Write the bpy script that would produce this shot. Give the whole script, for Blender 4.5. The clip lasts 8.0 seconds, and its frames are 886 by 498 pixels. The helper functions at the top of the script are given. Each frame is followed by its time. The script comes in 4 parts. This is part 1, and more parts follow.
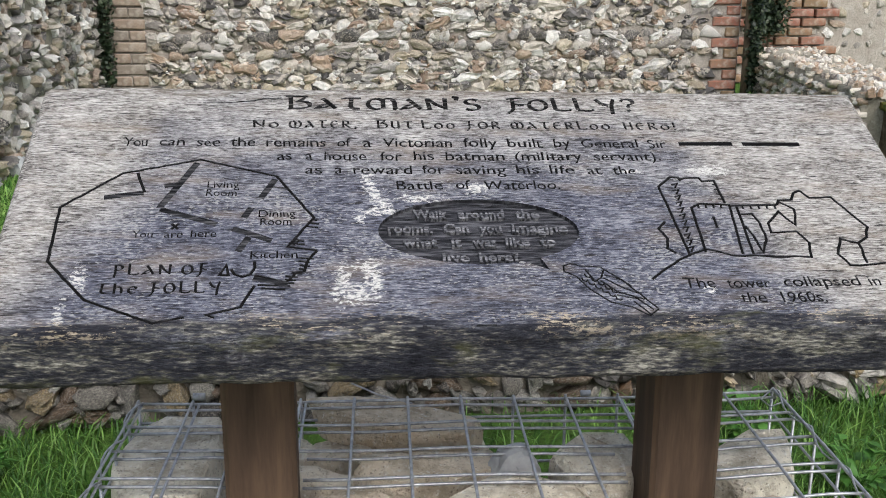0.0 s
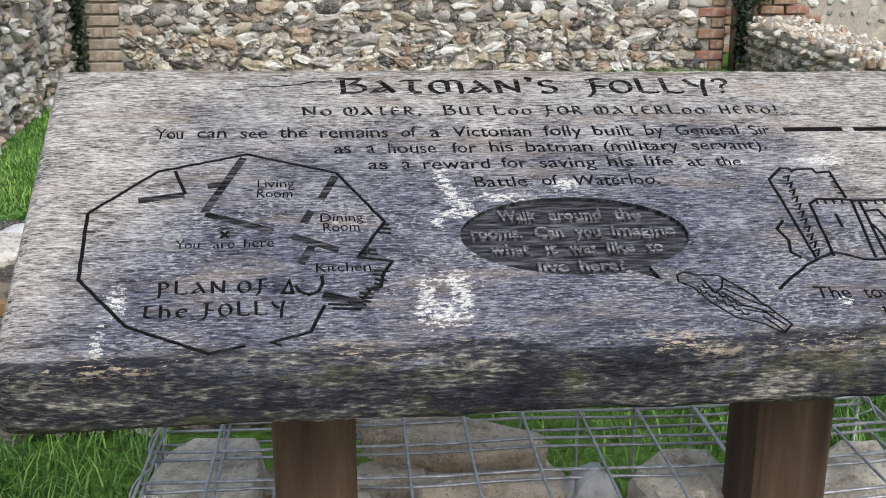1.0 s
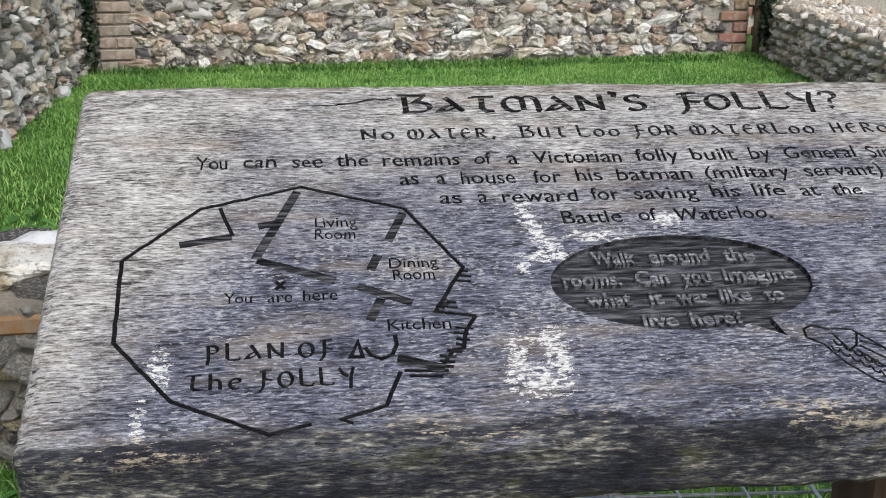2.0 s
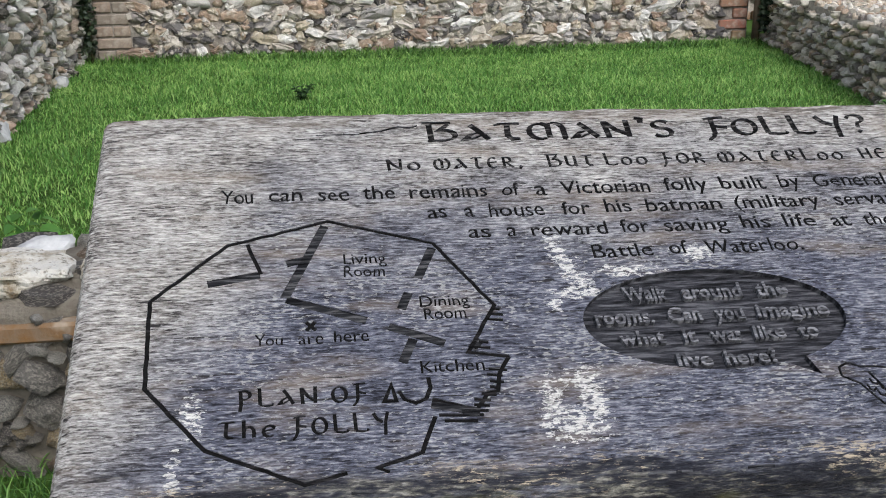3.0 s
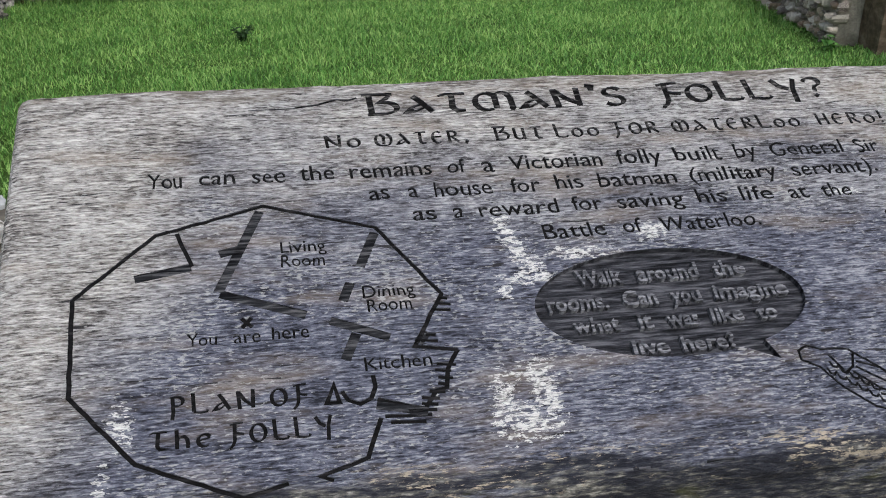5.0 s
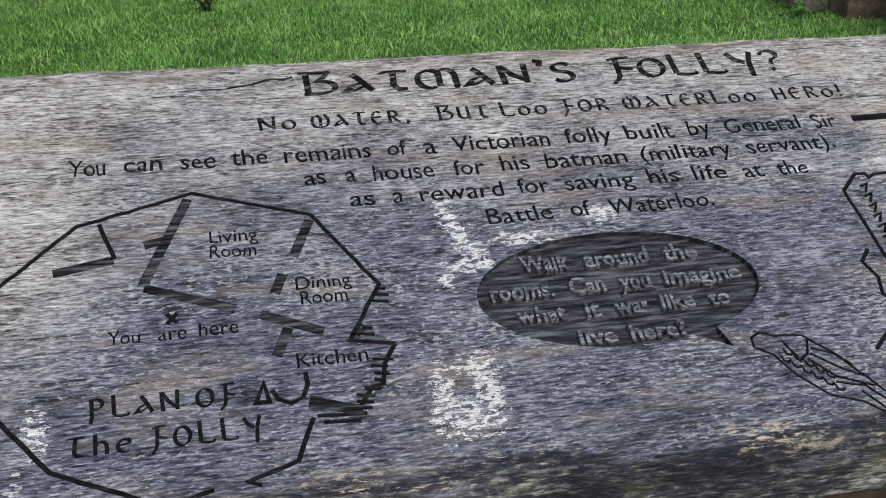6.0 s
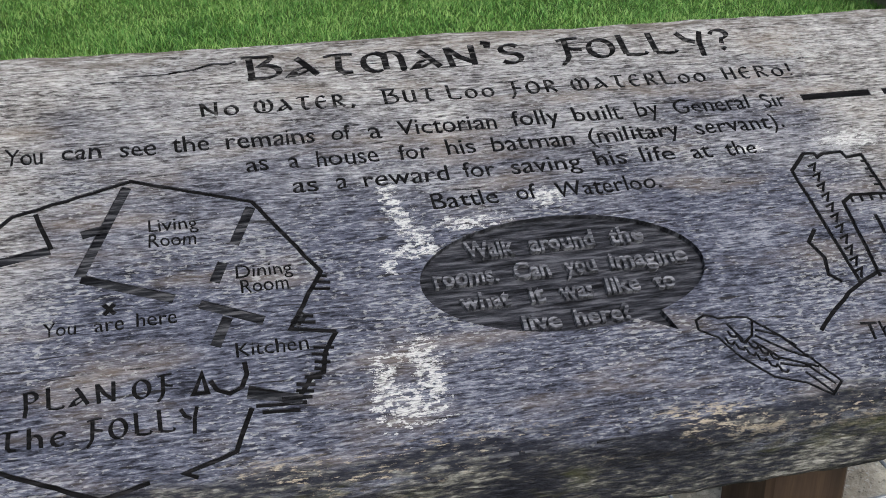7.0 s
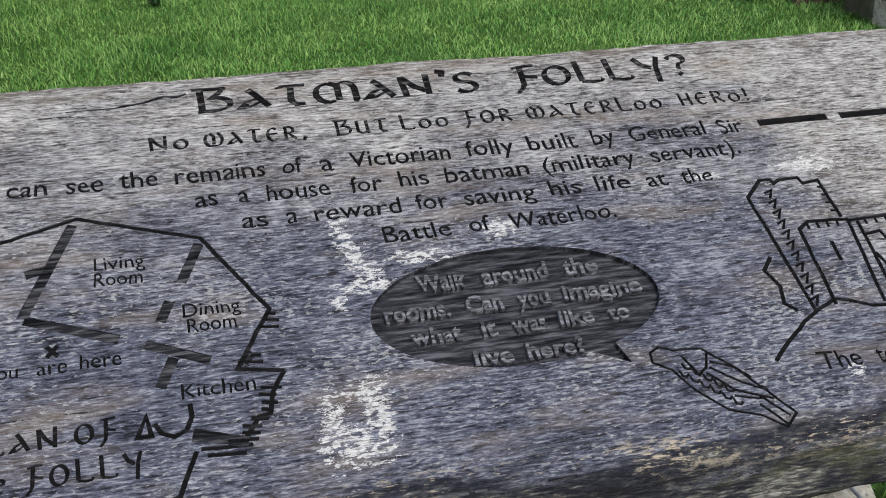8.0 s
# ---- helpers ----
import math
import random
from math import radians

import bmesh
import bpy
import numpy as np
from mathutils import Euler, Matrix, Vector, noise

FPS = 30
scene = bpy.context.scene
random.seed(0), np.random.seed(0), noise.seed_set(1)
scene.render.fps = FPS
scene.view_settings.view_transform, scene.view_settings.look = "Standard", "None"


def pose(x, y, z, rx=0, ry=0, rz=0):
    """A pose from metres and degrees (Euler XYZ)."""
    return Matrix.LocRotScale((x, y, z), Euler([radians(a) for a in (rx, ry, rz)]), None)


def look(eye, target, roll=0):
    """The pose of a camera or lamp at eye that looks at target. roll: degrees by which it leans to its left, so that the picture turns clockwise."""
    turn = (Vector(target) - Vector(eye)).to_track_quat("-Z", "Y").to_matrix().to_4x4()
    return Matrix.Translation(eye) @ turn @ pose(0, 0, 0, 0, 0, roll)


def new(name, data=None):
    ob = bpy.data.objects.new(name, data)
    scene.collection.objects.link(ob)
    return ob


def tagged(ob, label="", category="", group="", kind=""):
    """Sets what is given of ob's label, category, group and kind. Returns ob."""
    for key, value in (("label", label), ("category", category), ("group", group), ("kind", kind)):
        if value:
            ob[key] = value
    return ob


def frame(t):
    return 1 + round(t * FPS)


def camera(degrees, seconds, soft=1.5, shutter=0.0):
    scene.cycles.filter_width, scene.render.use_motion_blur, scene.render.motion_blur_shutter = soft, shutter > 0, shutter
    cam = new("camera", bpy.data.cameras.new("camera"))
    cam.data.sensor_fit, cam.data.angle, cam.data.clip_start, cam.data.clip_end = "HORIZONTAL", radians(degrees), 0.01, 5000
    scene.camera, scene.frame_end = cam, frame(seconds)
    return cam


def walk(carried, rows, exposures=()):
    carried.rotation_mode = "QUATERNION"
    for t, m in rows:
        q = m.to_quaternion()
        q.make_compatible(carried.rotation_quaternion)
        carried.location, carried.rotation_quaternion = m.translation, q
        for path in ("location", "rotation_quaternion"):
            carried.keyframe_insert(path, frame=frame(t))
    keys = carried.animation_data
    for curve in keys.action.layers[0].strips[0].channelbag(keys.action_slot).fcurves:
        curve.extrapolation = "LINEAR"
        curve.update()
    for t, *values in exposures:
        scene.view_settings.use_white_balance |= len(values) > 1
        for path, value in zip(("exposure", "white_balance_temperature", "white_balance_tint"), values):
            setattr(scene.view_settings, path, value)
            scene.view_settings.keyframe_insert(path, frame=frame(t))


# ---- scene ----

# ---------------------------------------------------------------- camera
cam = camera(45.27, 8.0, soft=1.0)
PATH = [
    (0.0, -0.0542, -1.1177, 1.0286, 74.41, -0.19, -6.28),
    (0.5, -0.1142, -1.0482, 1.0171, 73.12, -0.15, -7.53),
    (1.0, -0.1512, -0.9428, 1.0184, 72.90, -0.00, -8.10),
    (1.5, -0.1733, -0.8450, 1.0213, 72.47, 0.40, -7.73),
    (3.0, -0.2189, -0.7633, 1.0730, 70.85, 0.52, -8.04),
    (3.5, -0.2188, -0.7545, 1.0900, 70.60, 0.55, -8.76),
    (4.0, -0.2222, -0.7467, 1.0946, 69.70, 0.57, -9.44),
    (5.5, -0.1886, -0.6849, 1.0933, 66.31, 0.66, -11.82),
    (6.0, -0.1701, -0.6721, 1.0919, 65.58, 0.77, -12.49),
    (6.5, -0.1566, -0.6695, 1.0904, 64.84, 0.86, -13.05),
    (7.0, -0.1392, -0.6703, 1.0935, 64.39, 1.02, -13.60),
    (7.5, -0.1208, -0.6685, 1.1000, 64.49, 1.23, -13.97),
    (8.0, -0.1098, -0.6615, 1.1059, 64.87, 1.36, -14.56),
]
# the clip's own brightness and white balance drift while it looks down
EXPOSURES = [(0.0, 0.28, 6200, 10), (1.5, 0.32, 6150, 10), (3.0, 0.14, 6080, 10), (4.0, 0.06, 6060, 10), (5.5, 0.02, 6050, 10), (8.0, 0.0, 6050, 10)]
walk(cam, [(t, pose(x, y, z, rx, ry, rz)) for t, x, y, z, rx, ry, rz in PATH], EXPOSURES)

# ---------------------------------------------------------------- overcast daylight
SUN_UP, SUN_TURN = 47, 166
world = bpy.data.worlds.new("overcast_sky")
scene.world = world
world.use_nodes = True
wn = world.node_tree.nodes
sky = wn.new("ShaderNodeTexSky")
sky.sky_type = "NISHITA"
sky.sun_disc = False
sky.sun_elevation, sky.sun_rotation = radians(SUN_UP), radians(SUN_TURN)
sky.dust_density, sky.air_density = 4.0, 1.2
soften = wn.new("ShaderNodeHueSaturation")
soften.inputs["Saturation"].default_value = 0.55
world.node_tree.links.new(sky.outputs[0], soften.inputs["Color"])
world.node_tree.links.new(soften.outputs[0], wn["Background"].inputs[0])
wn["Background"].inputs[1].default_value = 0.20
sun_data = bpy.data.lights.new("sun", "SUN")
sun_data.energy, sun_data.angle, sun_data.color = 1.55, radians(30), (1.0, 0.975, 0.94)
sun = new("sun", sun_data)
sun.matrix_world = look((math.sin(radians(SUN_TURN)) * 20, math.cos(radians(SUN_TURN)) * 20, 20 * math.tan(radians(SUN_UP))), (0, 0, 0))


# ---------------------------------------------------------------- materials
class Mat:
    """A small writer of node materials: every method returns an output socket."""

    def __init__(self, name, rough=0.8, space="Object", spec=0.3):
        self.m = bpy.data.materials.new(name)
        self.m.use_nodes = True
        self.t = self.m.node_tree
        self.bsdf = self.t.nodes["Principled BSDF"]
        self.bsdf.inputs["Roughness"].default_value = rough
        self.bsdf.inputs["Specular IOR Level"].default_value = spec
        self.co = self.t.nodes.new("ShaderNodeTexCoord").outputs[space]

    def put(self, socket, value):
        if isinstance(value, bpy.types.NodeSocket):
            self.t.links.new(value, socket)
        elif isinstance(value, tuple) and len(value) == 3 and socket.type == "RGBA":
            socket.default_value = (*value, 1)
        else:
            socket.default_value = value

    def scaled(self, sx, sy, sz, co=None, shift=(0, 0, 0)):
        n = self.t.nodes.new("ShaderNodeMapping")
        n.inputs["Scale"].default_value = (sx, sy, sz)
        n.inputs["Location"].default_value = shift
        self.put(n.inputs["Vector"], co or self.co)
        return n.outputs[0]

    def noise(self, scale=5, detail=4, rough=0.55, co=None, distort=0.0):
        n = self.t.nodes.new("ShaderNodeTexNoise")
        for key, value in (("Scale", scale), ("Detail", detail), ("Roughness", rough), ("Distortion", distort)):
            n.inputs[key].default_value = value
        self.put(n.inputs["Vector"], co or self.co)
        return n.outputs["Fac"]

    def cells(self, scale=5, co=None, feature="F1"):
        n = self.t.nodes.new("ShaderNodeTexVoronoi")
        n.feature = feature
        n.inputs["Scale"].default_value = scale
        self.put(n.inputs["Vector"], co or self.co)
        return n.outputs["Distance"]

    def ramp(self, fac, *stops):
        n = self.t.nodes.new("ShaderNodeValToRGB")
        e = n.color_ramp.elements
        while len(e) < len(stops):
            e.new(0.5)
        for k, (at, c) in zip(e, stops):
            k.position = at
            k.color = (c, c, c, 1) if isinstance(c, (int, float)) else (*c, 1)
        self.put(n.inputs[0], fac)
        return n.outputs[0]

    def mix(self, fac, a, b, mode="MIX"):
        n = self.t.nodes.new("ShaderNodeMix")
        n.data_type, n.blend_type = "RGBA", mode
        self.put(n.inputs["Factor"], fac)
        self.put(n.inputs[6], a)
        self.put(n.inputs[7], b)
        return n.outputs[2]

    def math(self, op, a, b=0.0, clamp=False):
        n = self.t.nodes.new("ShaderNodeMath")
        n.operation, n.use_clamp = op, clamp
        self.put(n.inputs[0], a)
        self.put(n.inputs[1], b)
        return n.outputs[0]

    def axis(self, i, co=None):
        n = self.t.nodes.new("ShaderNodeSeparateXYZ")
        self.put(n.inputs[0], co or self.co)
        return n.outputs[i]

    def random(self, islands=False):
        n = self.t.nodes.new("ShaderNodeNewGeometry" if islands else "ShaderNodeObjectInfo")
        return n.outputs["Random Per Island" if islands else "Random"]

    def bump(self, height, strength=0.5, distance=0.01, under=None):
        n = self.t.nodes.new("ShaderNodeBump")
        n.inputs["Strength"].default_value, n.inputs["Distance"].default_value = strength, distance
        self.put(n.inputs["Height"], height)
        if under:
            self.put(n.inputs["Normal"], under)
        self.put(self.bsdf.inputs["Normal"], n.outputs[0])
        return n.outputs[0]

    def colour(self, c):
        self.put(self.bsdf.inputs["Base Color"], c)
        return self.m


def wood_board():
    """Silver-grey weathered oak: long fibres along x, a bluish worn middle, pale lichen, a dark front."""
    w = Mat("weathered_oak", 0.8, spec=0.2)
    fibre = w.noise(1, 3, 0.66, w.scaled(85, 520, 330), 0.5)
    fine = w.noise(1, 3, 0.7, w.scaled(260, 760, 500))
    mid = w.noise(1, 4, 0.7, w.scaled(30, 170, 90), 0.8)
    broad = w.noise(1, 4, 0.6, w.scaled(3, 9, 9))
    blotch = w.noise(1, 4, 0.65, w.scaled(13, 24, 24, shift=(5, 3, 0)))
    grain = w.math("ADD", w.math("MULTIPLY", fibre, 0.52), w.math("MULTIPLY", mid, 0.26))
    grain = w.math("ADD", grain, w.math("MULTIPLY", fine, 0.22))
    tone = w.math("ADD", grain, w.math("MULTIPLY", w.math("SUBTRACT", blotch, 0.5), 0.20))
    pale = w.ramp(tone, (0.405, (0.058, 0.051, 0.046)), (0.46, (0.19, 0.174, 0.157)), (0.52, (0.345, 0.325, 0.299)), (0.60, (0.56, 0.535, 0.50)))
    blue = w.ramp(tone, (0.405, (0.011, 0.011, 0.016)), (0.46, (0.048, 0.050, 0.068)), (0.525, (0.110, 0.114, 0.148)), (0.60, (0.27, 0.272, 0.295)))
    # the worn, darker middle and lower part of the face
    low = w.math("ADD", w.axis(1), w.math("MULTIPLY", w.math("SUBTRACT", broad, 0.5), 0.26))
    low = w.math("ADD", low, w.math("MULTIPLY", w.math("SUBTRACT", blotch, 0.5), 0.20))
    side = w.math("MULTIPLY", w.math("MAXIMUM", w.math("SUBTRACT", w.math("ABSOLUTE", w.math("SUBTRACT", w.axis(0), 0.06)), 0.30), 0.0), 2.2)
    worn = w.ramp(w.math("ADD", low, side), (0.03, 1), (0.115, 0.75), (0.235, 0.05))
    c = w.mix(worn, pale, blue)
    brown = w.ramp(w.noise(1, 4, 0.6, w.scaled(7, 26, 20, shift=(3, 1, 0))), (0.52, 0), (0.70, 0.45))
    c = w.mix(brown, c, (0.25, 0.195, 0.14))
    cracks = w.ramp(w.noise(1, 3, 0.55, w.scaled(22, 300, 120, shift=(9, 4, 0)), 0.5), (0.325, 0.95), (0.365, 0))
    c = w.mix(cracks, c, (0.016, 0.014, 0.014))
    # chips of pale lichen, strewn unevenly
    dots = w.math("ADD", w.noise(1, 3, 0.6, w.scaled(150, 430, 300)), w.math("MULTIPLY", w.math("SUBTRACT", w.noise(1, 3, 0.5, w.scaled(9, 15, 10)), 0.5), 0.5))
    c = w.mix(w.ramp(dots, (0.59, 0), (0.64, 0.6)), c, (0.42, 0.412, 0.39))
    # two old streaks of white droppings and smaller splashes
    near = None
    for x, y, rx, ry in ((-0.009, 0.078, 0.007, 0.017), (-0.001, 0.055, 0.009, 0.014), (0.006, 0.038, 0.009, 0.012), (0.000, 0.027, 0.022, 0.006), (-0.020, 0.016, 0.006, 0.007), (-0.041, -0.085, 0.010, 0.026), (-0.018, -0.060, 0.012, 0.010),
                         (-0.009, -0.078, 0.010, 0.030), (-0.027, -0.098, 0.022, 0.015), (0.112, 0.067, 0.016, 0.009), (0.05, 0.050, 0.026, 0.006), (0.30, 0.098, 0.014, 0.005),
                         (-0.305, -0.075, 0.008, 0.018), (-0.316, -0.125, 0.005, 0.018), (0.40, 0.10, 0.03, 0.008), (0.345, -0.10, 0.006, 0.006)):
        dx = w.math("DIVIDE", w.math("SUBTRACT", w.axis(0), x), rx)
        dy = w.math("DIVIDE", w.math("SUBTRACT", w.axis(1), y), ry)
        d = w.math("ADD", w.math("MULTIPLY", dx, dx), w.math("MULTIPLY", dy, dy))
        near = d if near is None else w.math("MINIMUM", near, d)
    ragged = w.math("ADD", w.math("MULTIPLY", w.noise(1, 4, 0.7, w.scaled(110, 260, 100)), 0.7), w.math("MULTIPLY", fibre, 0.3))
    splash = w.ramp(w.math("ADD", w.math("MINIMUM", near, 6.0), w.math("MULTIPLY", w.math("SUBTRACT", ragged, 0.47), 17.0)), (0.9, 0.95), (2.4, 0))
    splash = w.math("MULTIPLY", splash, w.ramp(w.math("ADD", w.math("MULTIPLY", fibre, 0.5), w.math("MULTIPLY", fine, 0.5)), (0.41, 0.3), (0.50, 1)))
    c = w.mix(splash, c, (0.60, 0.585, 0.55))
    # browner, split wood along the upper arris
    rim = w.math("ADD", w.axis(1), w.math("MULTIPLY", w.math("SUBTRACT", w.noise(1, 4, 0.65, w.scaled(10, 60, 30, shift=(7, 0, 0))), 0.5), 0.07))
    rim = w.math("MULTIPLY", w.ramp(rim, (0.242, 0), (0.256, 0.75)), w.ramp(mid, (0.42, 1), (0.56, 0.25)))
    c = w.mix(rim, c, (0.12, 0.098, 0.076))
    # near-black patchy tone with lichen and algae on the front edge
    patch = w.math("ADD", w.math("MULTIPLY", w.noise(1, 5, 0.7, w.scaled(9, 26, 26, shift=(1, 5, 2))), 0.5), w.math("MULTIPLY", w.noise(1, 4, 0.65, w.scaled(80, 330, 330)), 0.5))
    front_tone = w.ramp(patch, (0.425, (0.006, 0.006, 0.010)), (0.495, (0.021, 0.022, 0.029)), (0.55, (0.080, 0.076, 0.067)), (0.63, (0.30, 0.286, 0.25)))
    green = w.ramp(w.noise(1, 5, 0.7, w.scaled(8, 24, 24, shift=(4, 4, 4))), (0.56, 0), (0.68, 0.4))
    front_tone = w.mix(green, front_tone, (0.11, 0.11, 0.032))
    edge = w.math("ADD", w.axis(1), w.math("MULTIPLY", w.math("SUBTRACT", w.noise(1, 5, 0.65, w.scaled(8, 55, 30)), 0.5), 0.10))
    c = w.mix(w.ramp(w.math("ADD", edge, 0.5), (0.356, 0.97), (0.374, 0)), c, front_tone)
    # fibres torn off along the worn front arris, showing fresh wood
    scrape = w.ramp(w.math("ADD", w.math("MULTIPLY", w.noise(1, 3, 0.6, w.scaled(7, 22, 20, shift=(2, 0, 0))), 0.45), w.math("MULTIPLY", w.noise(1, 4, 0.75, w.scaled(90, 380, 120)), 0.55)), (0.55, 0), (0.59, 0.9))
    band = w.ramp(w.math("ABSOLUTE", w.math("ADD", w.axis(1), 0.138)), (0.006, 1), (0.017, 0))
    c = w.mix(w.math("MULTIPLY", scrape, band), c, (0.43, 0.36, 0.26))
    w.bump(grain, 0.9, 0.006, w.bump(mid, 0.4, 0.006))
    return w.colour(c)


def simple(name, stops, scale=(20, 20, 20), rough=0.85, bump=0.4, dist=0.004, spec=0.25, detail=5):
    w = Mat(name, rough, spec=spec)
    n = w.noise(1, detail, 0.65, w.scaled(*scale))
    w.bump(n, bump, dist)
    return w.colour(w.ramp(n, *stops))


def flint_material(name, islands, tones, cortex=0.5, dirt=0.55, coarse=38):
    """Flint cobbles: each its own tone, broken faces against pale chalky rind, mortar smears."""
    w = Mat(name, 0.6, spec=0.35)
    r = w.random(islands)
    k = len(tones)
    base = w.ramp(r, *[(i / k, c) for i, c in enumerate(tones)])
    base.node.color_ramp.interpolation = "CONSTANT"
    blot = w.noise(coarse, 6, 0.72, None, 0.5)
    c = w.mix(w.ramp(blot, (0.35, dirt), (0.65, 0)), base, (0.06, 0.055, 0.05))
    rind = w.ramp(w.noise(17, 4, 0.6), (0.5, 0), (0.6, cortex))
    c = w.mix(rind, c, (0.55, 0.5, 0.42))
    w.bump(blot, 0.8 if dirt > 0.6 else 0.5, 0.02 if dirt > 0.6 else 0.012)
    return w.colour(c)


def mortar_material(name, a, b, c):
    w = Mat(name, 0.95, spec=0.1)
    n = w.noise(9, 6, 0.65)
    fine = w.noise(90, 4, 0.7)
    col = w.ramp(n, (0.3, a), (0.5, b), (0.7, c))
    col = w.mix(w.ramp(fine, (0.35, 0.5), (0.55, 0)), col, (0.13, 0.11, 0.09))
    w.bump(w.math("ADD", n, w.math("MULTIPLY", fine, 0.4)), 0.8, 0.02)
    return w.colour(col)


def leaf_material(name, a, b, c, islands=True, own=0.55, patchy=0.5):
    w = Mat(name, 0.5, spec=0.35)
    r = w.random(islands)
    n = w.noise(2.2, 3, 0.6)
    col = w.ramp(w.math("ADD", w.math("MULTIPLY", r, own), w.math("MULTIPLY", n, patchy)), (0.2, a), (0.5, b), (0.8, c))
    out = w.t.nodes["Material Output"]
    see = w.t.nodes.new("ShaderNodeBsdfTranslucent")
    mixed = w.t.nodes.new("ShaderNodeMixShader")
    mixed.inputs[0].default_value = 0.3
    w.put(see.inputs["Color"], col)
    w.t.links.new(w.bsdf.outputs[0], mixed.inputs[1])
    w.t.links.new(see.outputs[0], mixed.inputs[2])
    w.t.links.new(mixed.outputs[0], out.inputs[0])
    return w.colour(col)


GREY_TONES = ((0.62, 0.60, 0.56), (0.34, 0.245, 0.17), (0.04, 0.037, 0.037), (0.52, 0.47, 0.40), (0.72, 0.70, 0.66), (0.36, 0.33, 0.29), (0.22, 0.20, 0.18), (0.44, 0.41, 0.36), (0.055, 0.05, 0.05), (0.30, 0.25, 0.18), (0.52, 0.50, 0.47), (0.25, 0.175, 0.125), (0.34, 0.32, 0.30), (0.13, 0.12, 0.115), (0.42, 0.36, 0.26))
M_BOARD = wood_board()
M_CARVED = simple("charred_carving", ((0.35, (0.004, 0.004, 0.004)), (0.58, (0.010, 0.0095, 0.010)), (0.72, (0.03, 0.028, 0.028))), (30, 200, 60), spec=0.03)
M_RECESS = simple("dark_recessed_wood", ((0.38, (0.006, 0.006, 0.007)), (0.51, (0.031, 0.031, 0.036)), (0.66, (0.105, 0.104, 0.113))), (34, 330, 60), bump=0.9, spec=0.1)
M_RAISED = simple("raised_grey_wood", ((0.36, (0.014, 0.014, 0.016)), (0.5, (0.078, 0.077, 0.084)), (0.64, (0.22, 0.216, 0.225))), (60, 380, 60), bump=0.6)
M_FADED = simple("faded_carving", ((0.42, (0.004, 0.004, 0.004)), (0.54, (0.014, 0.013, 0.013)), (0.65, (0.11, 0.104, 0.098))), (70, 260, 60), spec=0.03)
M_HATCHED = simple("chisel_hatched_wood", ((0.40, (0.005, 0.005, 0.006)), (0.52, (0.022, 0.022, 0.024)), (0.62, (0.085, 0.083, 0.086))), (24, 260, 60), bump=0.9, spec=0.06)
M_POST = simple("brown_post_wood", ((0.3, (0.022, 0.014, 0.009)), (0.5, (0.062, 0.039, 0.024)), (0.7, (0.12, 0.078, 0.048))), (26, 26, 2.5), 0.7)
M_WIRE = simple("galvanised_wire", ((0.3, (0.20, 0.205, 0.215)), (0.7, (0.46, 0.465, 0.48))), (90, 90, 90), 0.45, 0.1, spec=0.5)
M_WIRE.node_tree.nodes["Principled BSDF"].inputs["Metallic"].default_value = 0.6
M_MORTAR = mortar_material("lime_mortar", (0.19, 0.165, 0.14), (0.29, 0.26, 0.225), (0.40, 0.365, 0.32))
M_MORTAR_DARK = mortar_material("weathered_mortar", (0.13, 0.12, 0.09), (0.25, 0.23, 0.18), (0.38, 0.35, 0.28))
M_PLASTER = mortar_material("cream_render", (0.28, 0.245, 0.21), (0.355, 0.32, 0.275), (0.43, 0.395, 0.345))
M_FLINT = flint_material("flint", False, GREY_TONES)
M_FLINT_REST = flint_material("flint_rest", True, GREY_TONES)
LOW_TONES = ((0.26, 0.24, 0.205), (0.08, 0.07, 0.065), (0.42, 0.40, 0.35), (0.19, 0.12, 0.07), (0.34, 0.25, 0.12), (0.20, 0.185, 0.16), (0.52, 0.50, 0.45), (0.04, 0.036, 0.032), (0.30, 0.29, 0.26))
M_FLINT_LOW = flint_material("damp_flint", False, LOW_TONES, 0.35, 0.95, 24)
M_FLINT_LOW_REST = flint_material("damp_flint_rest", True, LOW_TONES, 0.35, 0.95, 24)
M_MORTAR_LOW = mortar_material("damp_mortar", (0.06, 0.052, 0.042), (0.13, 0.115, 0.092), (0.25, 0.225, 0.185))
CREAM_TONES = ((0.66, 0.57, 0.46), (0.74, 0.68, 0.58), (0.46, 0.41, 0.34), (0.52, 0.42, 0.30), (0.16, 0.13, 0.11), (0.62, 0.58, 0.52), (0.36, 0.24, 0.15))
M_FLINT_CREAM = flint_material("creamy_rubble", False, CREAM_TONES, 0.6)
M_FLINT_CREAM_REST = flint_material("creamy_rubble_rest", True, CREAM_TONES, 0.6)
M_GRASS = leaf_material("grass_blades", (0.030, 0.085, 0.012), (0.105, 0.265, 0.044), (0.31, 0.47, 0.13), True, 0.5, 0.65)
M_GRASS_NEAR = leaf_material("long_grass", (0.02, 0.055, 0.010), (0.055, 0.14, 0.022), (0.20, 0.34, 0.075))
M_IVY = leaf_material("ivy_leaves", (0.008, 0.016, 0.008), (0.02, 0.036, 0.015), (0.08, 0.10, 0.055))
M_WEED = leaf_material("weed_leaves", (0.04, 0.11, 0.02), (0.07, 0.18, 0.03), (0.12, 0.26, 0.05))
M_DARKWEED = leaf_material("dark_weed", (0.012, 0.035, 0.008), (0.02, 0.055, 0.012), (0.035, 0.085, 0.02))
M_STEM = simple("ivy_stem", ((0.3, (0.05, 0.035, 0.022)), (0.7, (0.12, 0.09, 0.06))), (40, 40, 10))
